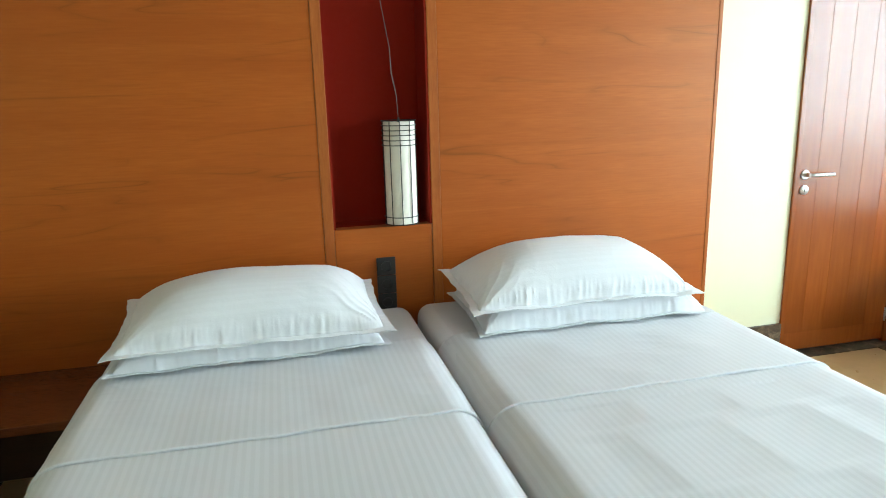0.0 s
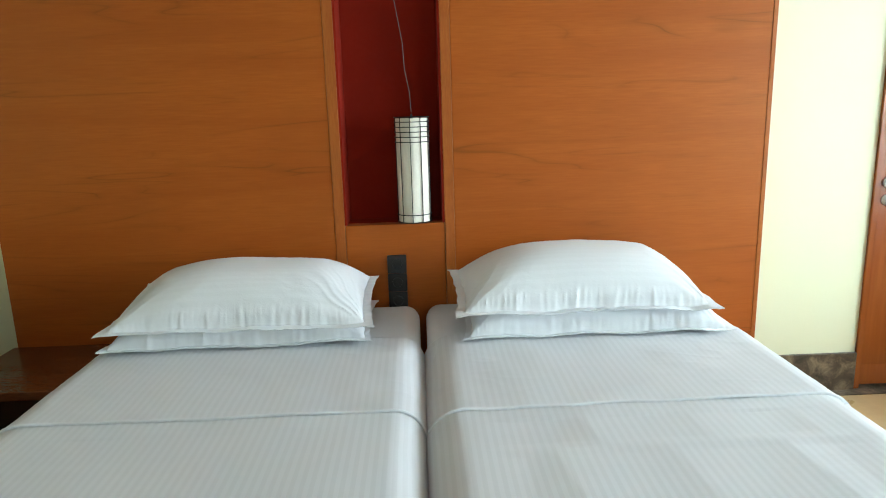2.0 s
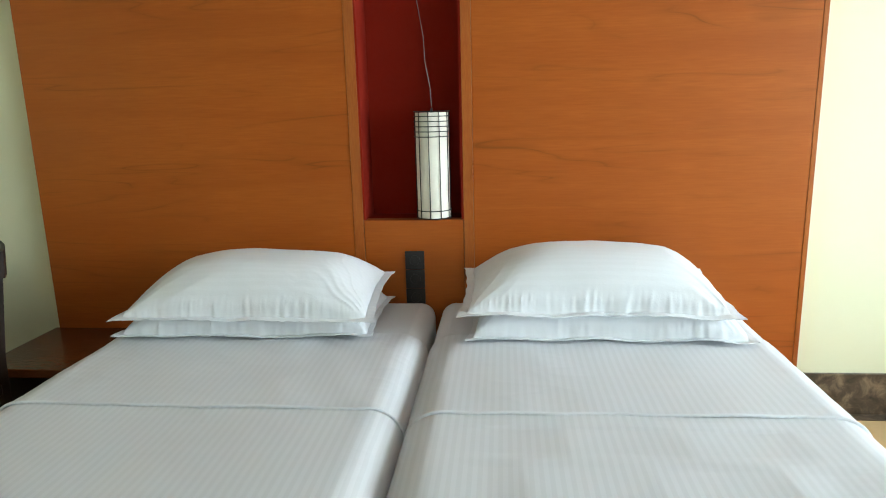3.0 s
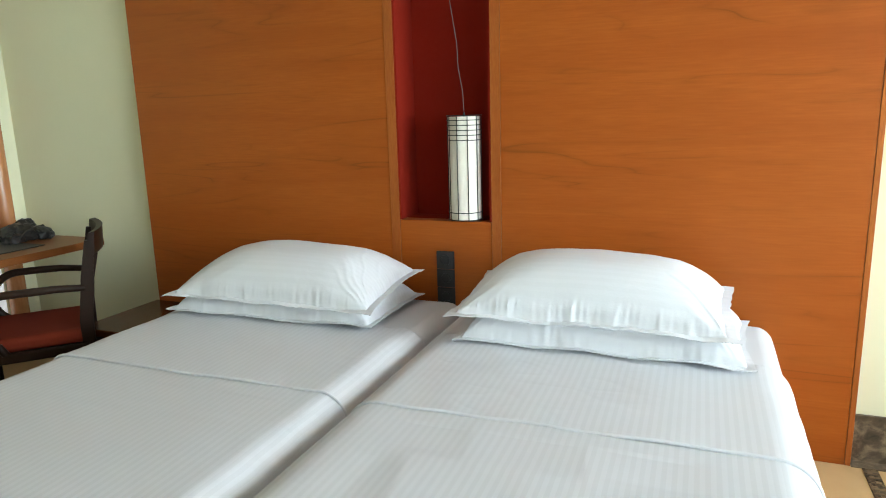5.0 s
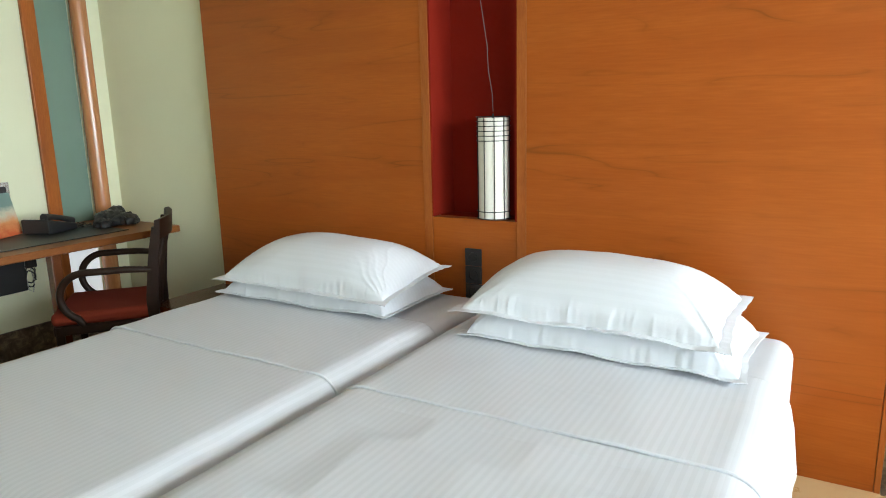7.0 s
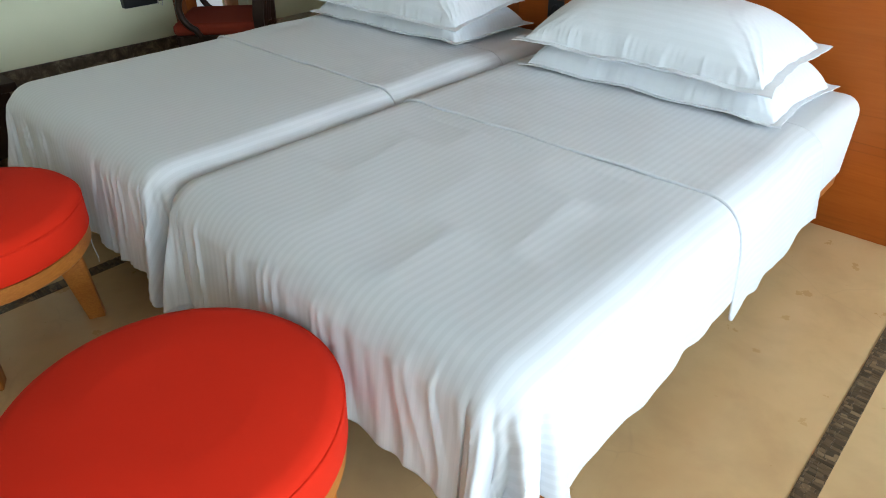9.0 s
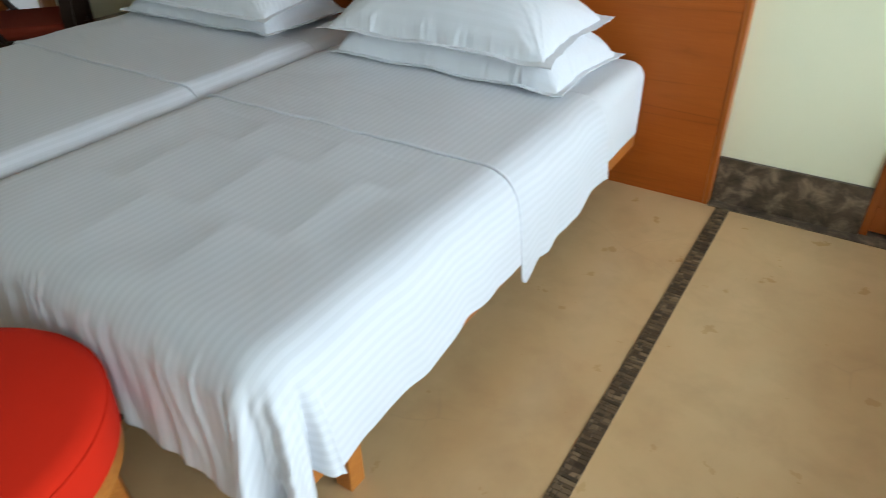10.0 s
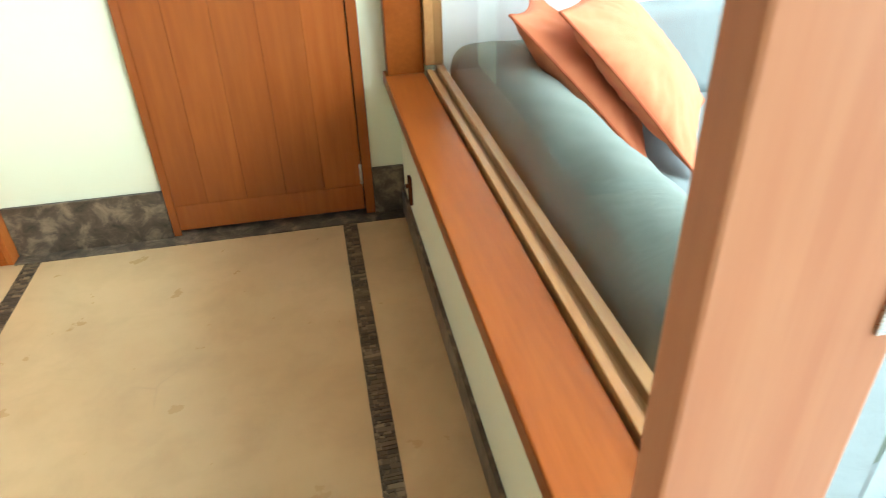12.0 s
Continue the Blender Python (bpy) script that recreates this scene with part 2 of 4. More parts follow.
# ---- mesh helpers ----
def box(bm, x0, x1, y0, y1, z0, z1, bevel=0.0, seg=2):
    vs = bmesh.ops.create_cube(bm, size=1.0)["verts"]
    bmesh.ops.transform(bm, verts=vs, matrix=Matrix.Translation(((x0 + x1) / 2, (y0 + y1) / 2, (z0 + z1) / 2)) @ Matrix.Diagonal((x1 - x0, y1 - y0, z1 - z0, 1)))
    if bevel > 0:
        es = list({e for v in vs for e in v.link_edges})
        bmesh.ops.bevel(bm, geom=es, offset=bevel, segments=seg, affect="EDGES", profile=0.5)
    return bm


def tube(bm, pts, radius, sides=10, close=True, across=None):
    """A round rod along points; radius may be one number or one for each point."""
    pts = [Vector(p) for p in pts]
    rad = radius if isinstance(radius, (list, tuple)) else [radius] * len(pts)
    rings = []
    for k, p in enumerate(pts):
        d = (pts[min(k + 1, len(pts) - 1)] - pts[max(k - 1, 0)]).normalized()
        up = Vector(across) if across else Vector((0, 0, 1)) if abs(d.z) < 0.95 else Vector((1, 0, 0))
        a = d.cross(up).normalized()
        b = d.cross(a).normalized()
        rings.append([bm.verts.new(p + rad[k] * (math.cos(t) * a + math.sin(t) * b)) for t in [2 * math.pi * i / sides for i in range(sides)]])
    for r0, r1 in zip(rings, rings[1:]):
        for i in range(sides):
            bm.faces.new((r0[i], r0[(i + 1) % sides], r1[(i + 1) % sides], r1[i]))
    if close:
        bm.faces.new(rings[0][::-1])
        bm.faces.new(rings[-1])
    return bm


def lathe(bm, prof, sides=40, cx=0.0, cy=0.0, sx=1.0, sy=1.0):
    """A turned shape from (radius, height) pairs."""
    rings = []
    for r, z in prof:
        if r < 1e-5:
            rings.append([bm.verts.new((cx, cy, z))])
        else:
            rings.append([bm.verts.new((cx + sx * r * math.cos(2 * math.pi * i / sides), cy + sy * r * math.sin(2 * math.pi * i / sides), z)) for i in range(sides)])
    for a, b in zip(rings, rings[1:]):
        for i in range(sides):
            j = (i + 1) % sides
            if len(a) == 1 and len(b) > 1:
                bm.faces.new((a[0], b[j], b[i]))
            elif len(b) == 1 and len(a) > 1:
                bm.faces.new((a[i], a[j], b[0]))
            elif len(a) > 1:
                bm.faces.new((a[i], a[j], b[j], b[i]))
    return bm


def part(name, bm, material, parent=None, label="", smooth=True, kind=""):
    me = bpy.data.meshes.new(name)
    bmesh.ops.recalc_face_normals(bm, faces=bm.faces)
    bm.to_mesh(me)
    bm.free()
    me.materials.append(material)
    if smooth:
        for p in me.polygons:
            p.use_smooth = True
        me.set_sharp_from_angle(angle=radians(38))
        for p in me.polygons:
            p.use_smooth = p.area < 6e-4 or max(abs(c) for c in p.normal) < 0.9995
    ob = new(name, me)
    if parent is not None:
        ob.parent = parent
    if label or kind:
        tagged(ob, label=label, kind=kind)
    return ob


def thing(name, m, label, category, group=""):
    ob = new(name)
    ob.matrix_world = m
    return tagged(ob, label, category, group)


def structure(name, bm, material, label, category):
    return tagged(part(name, bm, material), label, category, kind="structure")


def skew(ob):
    """The window wall runs a little out of square with the headboard wall."""
    for v in ob.data.vertices:
        v.co.x += 0.004 * (v.co.y - 2.60)
    return ob


def grid_mesh(bm, f, nu, nv):
    vs = [[bm.verts.new(f(i / nu, j / nv)) for j in range(nv + 1)] for i in range(nu + 1)]
    for i in range(nu):
        for j in range(nv):
            bm.faces.new((vs[i][j], vs[i + 1][j], vs[i + 1][j + 1], vs[i][j + 1]))
    return bm


def nz(x, y, z=0.0):
    return noise.noise(Vector((x, y, z)))


def mosaic(x0, x1, y0, y1, parent):
    """Thin stone chips laid crosswise, edge to edge, each a little higher or lower than the next."""
    rnd = random.Random(round(x0 * 1000))
    vs, fs = [], []
    y = y0
    while y < y1 - 0.004:
        step = min(rnd.uniform(0.008, 0.017), y1 - y)
        cuts = [x0] + sorted(x0 + (x1 - x0) * (k + rnd.uniform(0.25, 0.75)) / 3 for k in range(rnd.choice((1, 2, 2, 3)))) + [x1]
        for a, b in zip(cuts, cuts[1:]):
            top, g, k = rnd.uniform(0.0028, 0.0048), 0.0006, len(vs)
            sk = rnd.uniform(-0.0022, 0.0022)
            lo, hi = (a + g, y + g), (b - g, y + step - g)
            jit = [(rnd.uniform(-0.0022, 0.0022), rnd.uniform(-0.0016, 0.0016)) for _ in range(4)]
            for z, q in ((0.0005, 0.0), (top, 0.0006)):
                ring = ((lo[0] + q, lo[1] + q), (hi[0] - q, lo[1] + q + sk), (hi[0] - q, hi[1] - q + sk), (lo[0] + q, hi[1] - q))
                vs += [(min(x1, max(x0, px + jx)), py + jy, z) for (px, py), (jx, jy) in zip(ring, jit)]
            fs += [tuple(k + i for i in f) for f in ((4, 5, 6, 7), (0, 1, 5, 4), (1, 2, 6, 5), (2, 3, 7, 6), (3, 0, 4, 7))]
        y += step
    me = bpy.data.meshes.new("mosaic_chips")
    me.from_pydata(vs, [], fs)
    me.materials.append(CHIP)
    ob = new("mosaic_chips", me)
    ob.parent = parent
    return tagged(ob, "dark and tan stone chips", kind="stuff")


# ---- setting ----
WX0, WX1, WY0, WY1, H = -1.97, 3.783, -2.30, 2.665, 2.70
B = bmesh.new
structure("floor", box(B(), WX0 - 0.2, 3.94, WY0 - 0.2, 3.05, -0.15, 0.0), CEMENT, "polished beige cement floor with faint stains", "floor")
structure("ceiling", box(B(), WX0 - 0.2, 3.94, WY0 - 0.2, 3.05, H, H + 0.15), CEIL, "plain white painted ceiling", "ceiling")
bm = B()
for a in ((WX0 - 0.2, 0.535, WY1, 3.05, 0, H), (0.535, 0.968, WY1, 3.05, 0, 0.87), (0.535, 0.968, WY1, 3.05, 2.45, H), (0.535, 0.968, 2.96, 3.05, 0.87, 2.45),
          (0.968, 2.921, WY1, 3.05, 0, H), (2.921, 3.665, WY1, 3.05, 2.12, H), (3.665, 3.94, WY1, 3.05, 0, H), (2.921, 3.665, 2.84, 3.05, 0, 2.12)):
    box(bm, *a)
structure("wall_north", bm, CREAM, "cream painted wall behind the wooden headboard", "wall")
structure("wall_west", box(B(), WX0 - 0.2, WX0, WY0, WY1, 0, H), CREAM, "cream painted wall behind the desk", "wall")
structure("wall_south", box(B(), WX0 - 0.2, 3.94, WY0 - 0.2, WY0, 0, H), TAN, "plain pale painted wall", "wall")
bm = B()
for a in ((WX1, 3.93, 0.680, WY1, 0, 0.50), (WX1, 3.93, 0.647, WY1, 2.30, H), (WX1, 3.93, WY0, -1.40, 0, H), (WX1, 3.93, -1.40, 0.647, 2.30, H)):
    box(bm, *a)
skew(structure("wall_east", bm, CREAM, "cream painted low wall under the wooden sill", "wall"))

bm = B()
box(bm, 2.392, 2.921, 2.647, 2.665, 0, 0.19, 0.003)
box(bm, 3.665, 3.783, 2.647, 2.665, 0, 0.19, 0.003)
structure("baseboard", bm, MARBLE, "dark brown marble baseboard along the wall", "baseboard")
skew(structure("baseboard_east", box(B(), 3.770, 3.783, 0.680, 2.647, 0, 0.095, 0.003), MARBLE, "dark brown marble baseboard under the sill", "baseboard"))
structure("baseboard_west", box(B(), WX0, WX0 + 0.014, WY0, WY1, 0, 0.17, 0.003), MARBLE, "dark stone baseboard behind the desk", "baseboard")
structure("threshold", box(B(), 2.922, 3.664, 2.6475, 2.699, -0.01, 0.0045), MARBLE, "dark marble threshold under the door", "threshold")
structure("floor_band", box(B(), 2.392, 3.770, 2.592, 2.647, -0.01, 0.004), MARBLE, "dark marble band in front of the door", "floor band")
for x in (-0.894, 0.213, 1.320, 2.427, 3.534):
    strip = structure("floor_strip", box(B(), x, x + 0.052, WY0, 2.590, -0.01, 0.002), PEBBLE, "narrow dark mosaic strip set in the floor", "floor strip")
    mosaic(x, x + 0.052, 0.3, 2.589, strip)

# headboard panelling with a tall niche
hb = thing("headboard", pose(0, 2.60, 0), "tall orange teak headboard panelling with a central niche", "headboard")
TOPH = 2.60
part("panel", box(B(), -0.945, 0.4894, 0, 0.063, 0.0, TOPH, 0.002), TEAK, hb)
part("panel", box(B(), 1.0126, 2.3694, 0, 0.063, 0.0, TOPH, 0.002), TEAK, hb)
part("edge_strip", box(B(), 2.370, 2.390, -0.002, 0.063, 0.0, TOPH, 0.002), TEAK_UP, hb, "lighter wooden edge strip")
part("niche_post", box(B(), 0.490, 0.533, -0.003, 0.063, 0.0, TOPH, 0.002), TEAK_UP, hb, "lighter wooden upright beside the niche")
part("niche_post", box(B(), 0.970, 1.012, -0.003, 0.063, 0.0, TOPH, 0.002), TEAK_UP, hb, "lighter wooden upright beside the niche")
part("lower_panel", box(B(), 0.535, 0.968, 0.001, 0.063, 0.0, 0.898, 0.002), TEAK, hb)
part("niche_shelf", box(B(), 0.5355, 0.9675, 0.0635, 0.189, 0.884, 0.8985, 0.001), RED, hb, "dark red niche bottom")
part("niche_back", box(B(), 0.537, 0.966, 0.190, 0.203, 0.89, 2.45), RED, hb, "dark red painted niche back")
part("niche_side", box(B(), 0.5333, 0.543, 0.0, 0.189, 0.8992, 2.45), RED, hb, "dark red painted niche side")
part("niche_side", box(B(), 0.960, 0.9697, 0.0, 0.189, 0.8992, 2.45), RED, hb, "dark red painted niche side")

# door
d = tagged(part("door_1", box(B(), 2.942, 3.626, 2.674, 2.678, 0.02, 2.07), DOOR_WOOD), "closed reddish-brown plank door with steel lever handle", "door", kind="structure")
DOOR_EDGES = (2.943, 3.065, 3.205, 3.345, 3.485, 3.626)
for xa, xb in zip(DOOR_EDGES, DOOR_EDGES[1:]):
    part("plank", box(B(), xa + 0.0003, xb - 0.0003, 2.658, 2.674, 0.1235, 2.068, 0.0011), DOOR_WOOD, d)
part("bottom_rail", box(B(), 2.944, 3.625, 2.659, 2.674, 0.022, 0.123, 0.002), DOOR_WOOD, d)
for a in ((2.921, 2.950, 2.652, 2.656, 0.004, 2.115), (2.921, 2.9405, 2.657, 2.70, 0.005, 2.114), (3.629, 3.665, 2.652, 2.70, 0.004, 2.115), (2.951, 3.628, 2.652, 2.70, 2.074, 2.115)):
    part("door_frame", box(B(), *a, 0.003), DOOR_WOOD, d, "reddish wooden door frame")
part("backing", box(B(), 2.940, 3.629, 2.70, 2.72, 0.004, 2.074), DARK_WOOD, d)
bm = B()
lathe(bm, [(0, 0), (0.026, 0), (0.026, 0.006), (0.023, 0.009), (0.011, 0.009), (0.010, 0.045), (0, 0.045)], 28)
bmesh.ops.transform(bm, verts=bm.verts, matrix=pose(2.985, 2.658, 1.003, 90))
tube(bm, [(2.985, 2.618, 1.003), (2.997, 2.612, 1.003), (3.015, 2.610, 1.003), (3.125, 2.610, 1.003)], 0.0095, 12)
part("door_handle", bm, STEEL, d, "brushed steel lever handle")
bm = B()
lathe(bm, [(0, 0), (0.026, 0), (0.026, 0.006), (0.023, 0.008), (0, 0.008)], 28)
bmesh.ops.transform(bm, verts=bm.verts, matrix=pose(2.987, 2.658, 0.922, 90))
esc = part("escutcheon", bm, STEEL, d, "round steel key escutcheon")
part("keyhole", box(B(), 2.9845, 2.9895, 2.6485, 2.651, 0.911, 0.933, 0.001), BLACK, esc)
part("hinge", box(B(), 3.618, 3.628, 2.650, 2.659, 0.13, 0.21, 0.003), STEEL, d, "small steel hinge")

# window with wooden sill, track and posts
w = tagged(skew(part("window_1", box(B(), 3.734, 3.870, 0.680, WY1, 0.502, 0.545, 0.004), SILL_WOOD)), "wide orange wooden window sill and frame", "window", kind="structure")
skew(part("track", box(B(), 3.876, 3.897, 0.680, 2.60, 0.50, 0.556, 0.003), TRACK_WOOD, w, "pale wooden glazing bead"))
skew(part("track", box(B(), 3.912, 3.938, 0.680, 2.60, 0.50, 0.572, 0.003), TRACK_WOOD, w, "pale wooden glazing bead"))
skew(part("track_groove", box(B(), 3.897, 3.912, 0.680, 2.60, 0.50, 0.551), TRACK_WOOD, w, "pale wooden groove"))
g = skew(part("pane", box(B(), 3.901, 3.907, 0.680, 2.60, 0.549, 2.25), GLASS, w, "clear glass pane"))
g.visible_shadow = False
part("jamb", box(B(), 3.745, 3.870, 2.60, WY1, 0.545, 2.30, 0.004), SILL_WOOD, w, "orange wooden window jamb")
part("jamb_bead", box(B(), 3.872, 3.938, 2.585, WY1, 0.572, 2.30, 0.004), TRACK_WOOD, w)
part("post", box(B(), 3.690, 3.822, 0.647, 0.680, 0.0, 2.30, 0.004), POST_WOOD, w, "broad wooden door post in daylight")
skew(part("head", box(B(), 3.74, 3.95, 0.680, 2.60, 2.25, 2.30, 0.004), SILL_WOOD, w))
part("strike_plate", box(B(), 3.804, 3.820, 0.6445, 0.6480, 0.988, 1.024, 0.001), STEEL, w, "steel strike plate")

ds = thing("wall_bracket", pose(3.780, 2.445, 0.135), "small brown bracket on the low wall", "bracket")
part("plate", box(B(), -0.010, 0.002, -0.016, 0.016, 0.0, 0.105, 0.003), NIGHT_WOOD, ds)
part("knob", tube(B(), [(-0.008, 0, 0.07), (-0.020, 0, 0.07)], 0.008, 12), NIGHT_WOOD, ds)

# balcony
structure("balcony_floor", box(B(), 3.94, 6.6, WY0, 2.75, -0.15, -0.02), GREY_FLOOR, "grey cement balcony floor", "balcony floor")
structure("balcony_wall", box(B(), 3.96, 6.6, 2.75, 2.95, -0.15, 2.9), WHITE, "white painted balcony wall", "wall")
structure("balcony_roof", box(B(), 3.94, 6.4, WY0, 2.95, 2.9, 3.0), WHITE, "white balcony ceiling", "balcony roof")
HAZE, nt, hz = base("bright_haze", 1.0)
hz.inputs["Base Color"].default_value = (0.0, 0.0, 0.0, 1)
hz.inputs["Emission Strength"].default_value = 6.4
nt.links.new(ramp(nt, noise_tex(nt, coords(nt), 0.5, 3), [(0.3, (0.68, 0.88, 0.92)), (0.7, (0.80, 0.93, 1.0))]), hz.inputs["Emission Color"])
structure("backdrop", box(B(), 7.6, 7.7, -6.0, 7.0, -0.3, 3.6), HAZE, "bright hazy daylight beyond the balcony", "backdrop")
structure("ground", box(B(), -400, 400, -400, 400, -0.6, -0.3), GRASS, "green lawn outside", "ground")


# ---- beds ----
def bed(x0, x1, m):
    """Low timber bed base with rails, slatted deck and square legs."""
    t = thing("bed", m, "low bed base of orange wood with square legs", "bed", "twin beds")
    for a in (x0 + 0.01, x1 - 0.035):
        part("side_rail", box(B(), a, a + 0.025, 0.60, 2.58, 0.19, 0.275, 0.004), BED_WOOD, t)
    part("foot_rail", box(B(), x0 + 0.036, x1 - 0.036, 0.60, 0.625, 0.19, 0.275, 0.004), BED_WOOD, t)
    part("deck", box(B(), x0 + 0.036, x1 - 0.036, 0.626, 2.58, 0.235, 0.262), DARK_WOOD, t)
    for lx in (x0 + 0.037, x1 - 0.087):
        for ly in (0.79, 2.30):
            off = 0.0 if ly < 1 else (0.3 if lx < (x0 + x1) / 2 else -0.3)
            part("leg", box(B(), lx + off, lx + off + 0.05, ly, ly + 0.05, 0, 0.234, 0.004), BED_WOOD, t)
    return t


def mattress(x0, x1):
    bm = B()
    box(bm, x0, x1, 0.58, 2.582, 0.10, 0.546, 0.062, 6)
    bmesh.ops.subdivide_edges(bm, edges=[e for e in bm.edges if e.calc_length() > 0.3], cuts=14, use_grid_fill=True)
    for v in bm.verts:
        k = max(0.0, min(1.0, (0.95 - v.co.y) / 0.3))
        v.co.x += (0.5 * (x0 + x1) - v.co.x) * 0.07 * k
        v.co.y += 0.045 * k
        v.co.z = max(v.co.z - 0.024 * k - (0.005 if v.co.y < 1.9 else 0.0), 0.268)
        v.co += Vector((nz(v.co.y * 3, v.co.z * 4, 1) * 0.004, 0, nz(v.co.x * 3, v.co.y * 3, 2) * 0.004))
    return tagged(part("mattress", bm, LINEN), "thick mattress in a plain white fitted sheet", "mattress", "twin beds mattresses")


def crest(a):
    """A rounded ridge where a noise value passes through nought."""
    return max(0.0, 1 - abs(a) * 2.6) ** 2


BEND = [(0.0, 0.0)]
for i in range(200):
    q = (i + 0.5) / 200
    a = (0.45 * q + 0.55 * q * q * (3 - 2 * q)) * math.pi / 2
    BEND.append((BEND[-1][0] + math.cos(a) / 200, BEND[-1][1] + math.sin(a) / 200))
REACH, DROP = BEND[-1]


def prof(o, r):
    """Reach and drop of cloth after o metres of a soft bend of reach r."""
    if o <= 0:
        return o, 0.0
    k = o * REACH / r * 200
    if k < 199.999:
        i = int(k)
        (ha, da), (hb, db_) = BEND[i], BEND[i + 1]
        return (ha + (hb - ha) * (k - i)) * r / REACH, (da + (db_ - da) * (k - i)) * r / REACH
    return r, r * DROP / REACH + o - r / REACH


def drape(name, x0, x1, yf, yh, top, hl, hr, hf, r, seed, label, category, nu=340, nv=260, creases=1.0, material=SHEET, band=False):
    """Cloth laid over a mattress: flat on top, bent over the edges and hanging down."""
    def f(u, v):
        s = x0 - hl + u * (x1 + hr - x0 + hl)
        t = yf - hf + v * (yh - yf + hf)
        right, left, foot = s - (x1 - r), (x0 + r) - s, (yf + r) - t
        side = 1 if right > 0 else -1
        foot = 0.0 if band else foot
        a, b = max(right, left, 0.0), max(foot, 0.0)
        wa = 1 + 0.13 * nz(t * 2.3, seed, side) + 0.05 * nz(t * 9, seed + 3, side)
        wb = 1 + 0.14 * nz(s * 2.1, seed + 7) + 0.05 * nz(s * 8, seed + 9)
        a, b = a * wa, b * wb
        o = math.hypot(a, b)
        h, dz = prof(o, r)
        ca, cb = (a / o, b / o) if o > 1e-6 else (0, 0)
        x = (s if a == 0 else (x1 - r if side > 0 else x0 + r)) + side * h * ca
        y = (t if b == 0 else yf + r) - h * cb
        z = top - dz
        hang = max(0.0, dz - r)
        if b > 0:
            fold = 0.35 * math.sin(s * 62 + 5 * nz(s * 3, seed)) + 0.7 * nz(s * 13, seed + 1)
            y -= cb * (0.012 * min(1.0, dz / 0.07) + min(hang, 0.3) * (0.10 + 0.06 * fold))
            pleat = max(0.0, 1 - abs(nz(s * 20 + nz(s * 3, t * 3, seed), t * 1.2, seed + 14)) * 3.2)
            y -= cb * 0.0075 * min(1.0, max(0.0, dz - 0.02) / 0.09) * (pleat - 0.3)
        if a > 0:
            fold = nz(t * 6, seed + 5) + 0.4 * nz(t * 15, seed + 6)
            x += side * ca * 0.0022 * nz(t * 13, dz * 4, seed + 15) * min(1.0, dz / 0.06)
            x += side * ca * ((0.017 if band else 0.016) * min(1.0, dz / 0.14) + min(hang, 0.3) * (0.12 + 0.07 * fold))
        if a > 0 and b > 0:
            ang = math.atan2(b, a)
            wv = (math.sin(ang * 9 + seed) * 0.15 + math.sin(ang * 23 + 2 * seed) * 0.05) * min(max(0.0, dz - 0.035), 0.35)
            x += side * ca * wv
            y -= cb * wv
        flat = max(0.0, 1 - dz / r)
        z += 0.004 * nz(s * 2.5, t * 2.5, seed) + 0.0007 * nz(s * 8, t * 5, seed + 2)
        if creases and t < 1.40:
            lean = s + 0.12 * t
            row = math.floor(t / 0.31)
            fy = t / 0.31 - row
            px = lean / 0.29 + 0.43 * (row % 2) + 0.07 * nz(row * 3.1, seed)
            fx = px - math.floor(px)
            bow = 2.6 * (fx - fx ** 3)
            inside = max(0.0, min(1.0, (x1 - 0.13 - s) / 0.10, (s - x0 - 0.13) / 0.10, (t - yf - 0.10) / 0.10))
            z -= inside * creases * 0.0054 * bow * min(1, 9 * fy, 9 * (1 - fy)) * (0.75 + 0.4 * nz(row * 1.7, math.floor(px) * 2.3, seed))
        if band:
            if a > 0 and side > 0:
                x += 0.003
                z -= (0.07 * max(0.0, 1 - v / 0.17) - 0.045 * max(0.0, 1 - v / 0.05) ** 2) * min(1.0, max(0.0, dz - r) / 0.2)
            y += (0.009 * nz(s * 2.4, seed, 7) + 0.005 * nz(s * 9, seed, 8)) * (1 - v)
            z += (0.0005 + 0.003 * nz(s * 5, seed, 9)) * math.exp(-v * 14) + (0.005 * nz(s * 7, t * 6, seed + 21) + 0.0009 * crest(1.4 * nz(s * 7 + t * 4, t * 13, seed + 22))) * flat
        return Vector((x, y, z))

    bm = grid_mesh(B(), f, nu, nv)
    uv = bm.loops.layers.uv.new("cloth")
    for k, v in enumerate(list(bm.verts)):
        s, t = x0 - hl + (k // (nv + 1)) / nu * (x1 + hr - x0 + hl), yf - hf + (k % (nv + 1)) / nv * (yh - yf + hf)
        for lp in v.link_loops:
            lp[uv].uv = (s, t)
    ob = part(name, bm, material)
    sol = ob.modifiers.new("cloth", "SOLIDIFY")
    sol.thickness, sol.offset = (0.006, 0) if band else (0.004, 0)
    tagged(ob, label, category)
    if band:
        part("hem_piping", tube(B(), [f(i / 120, 0.0) + Vector((0, 0.003, 0.0025)) for i in range(121)], 0.0034, 8), LINEN, ob, "rolled white hem")
    return ob


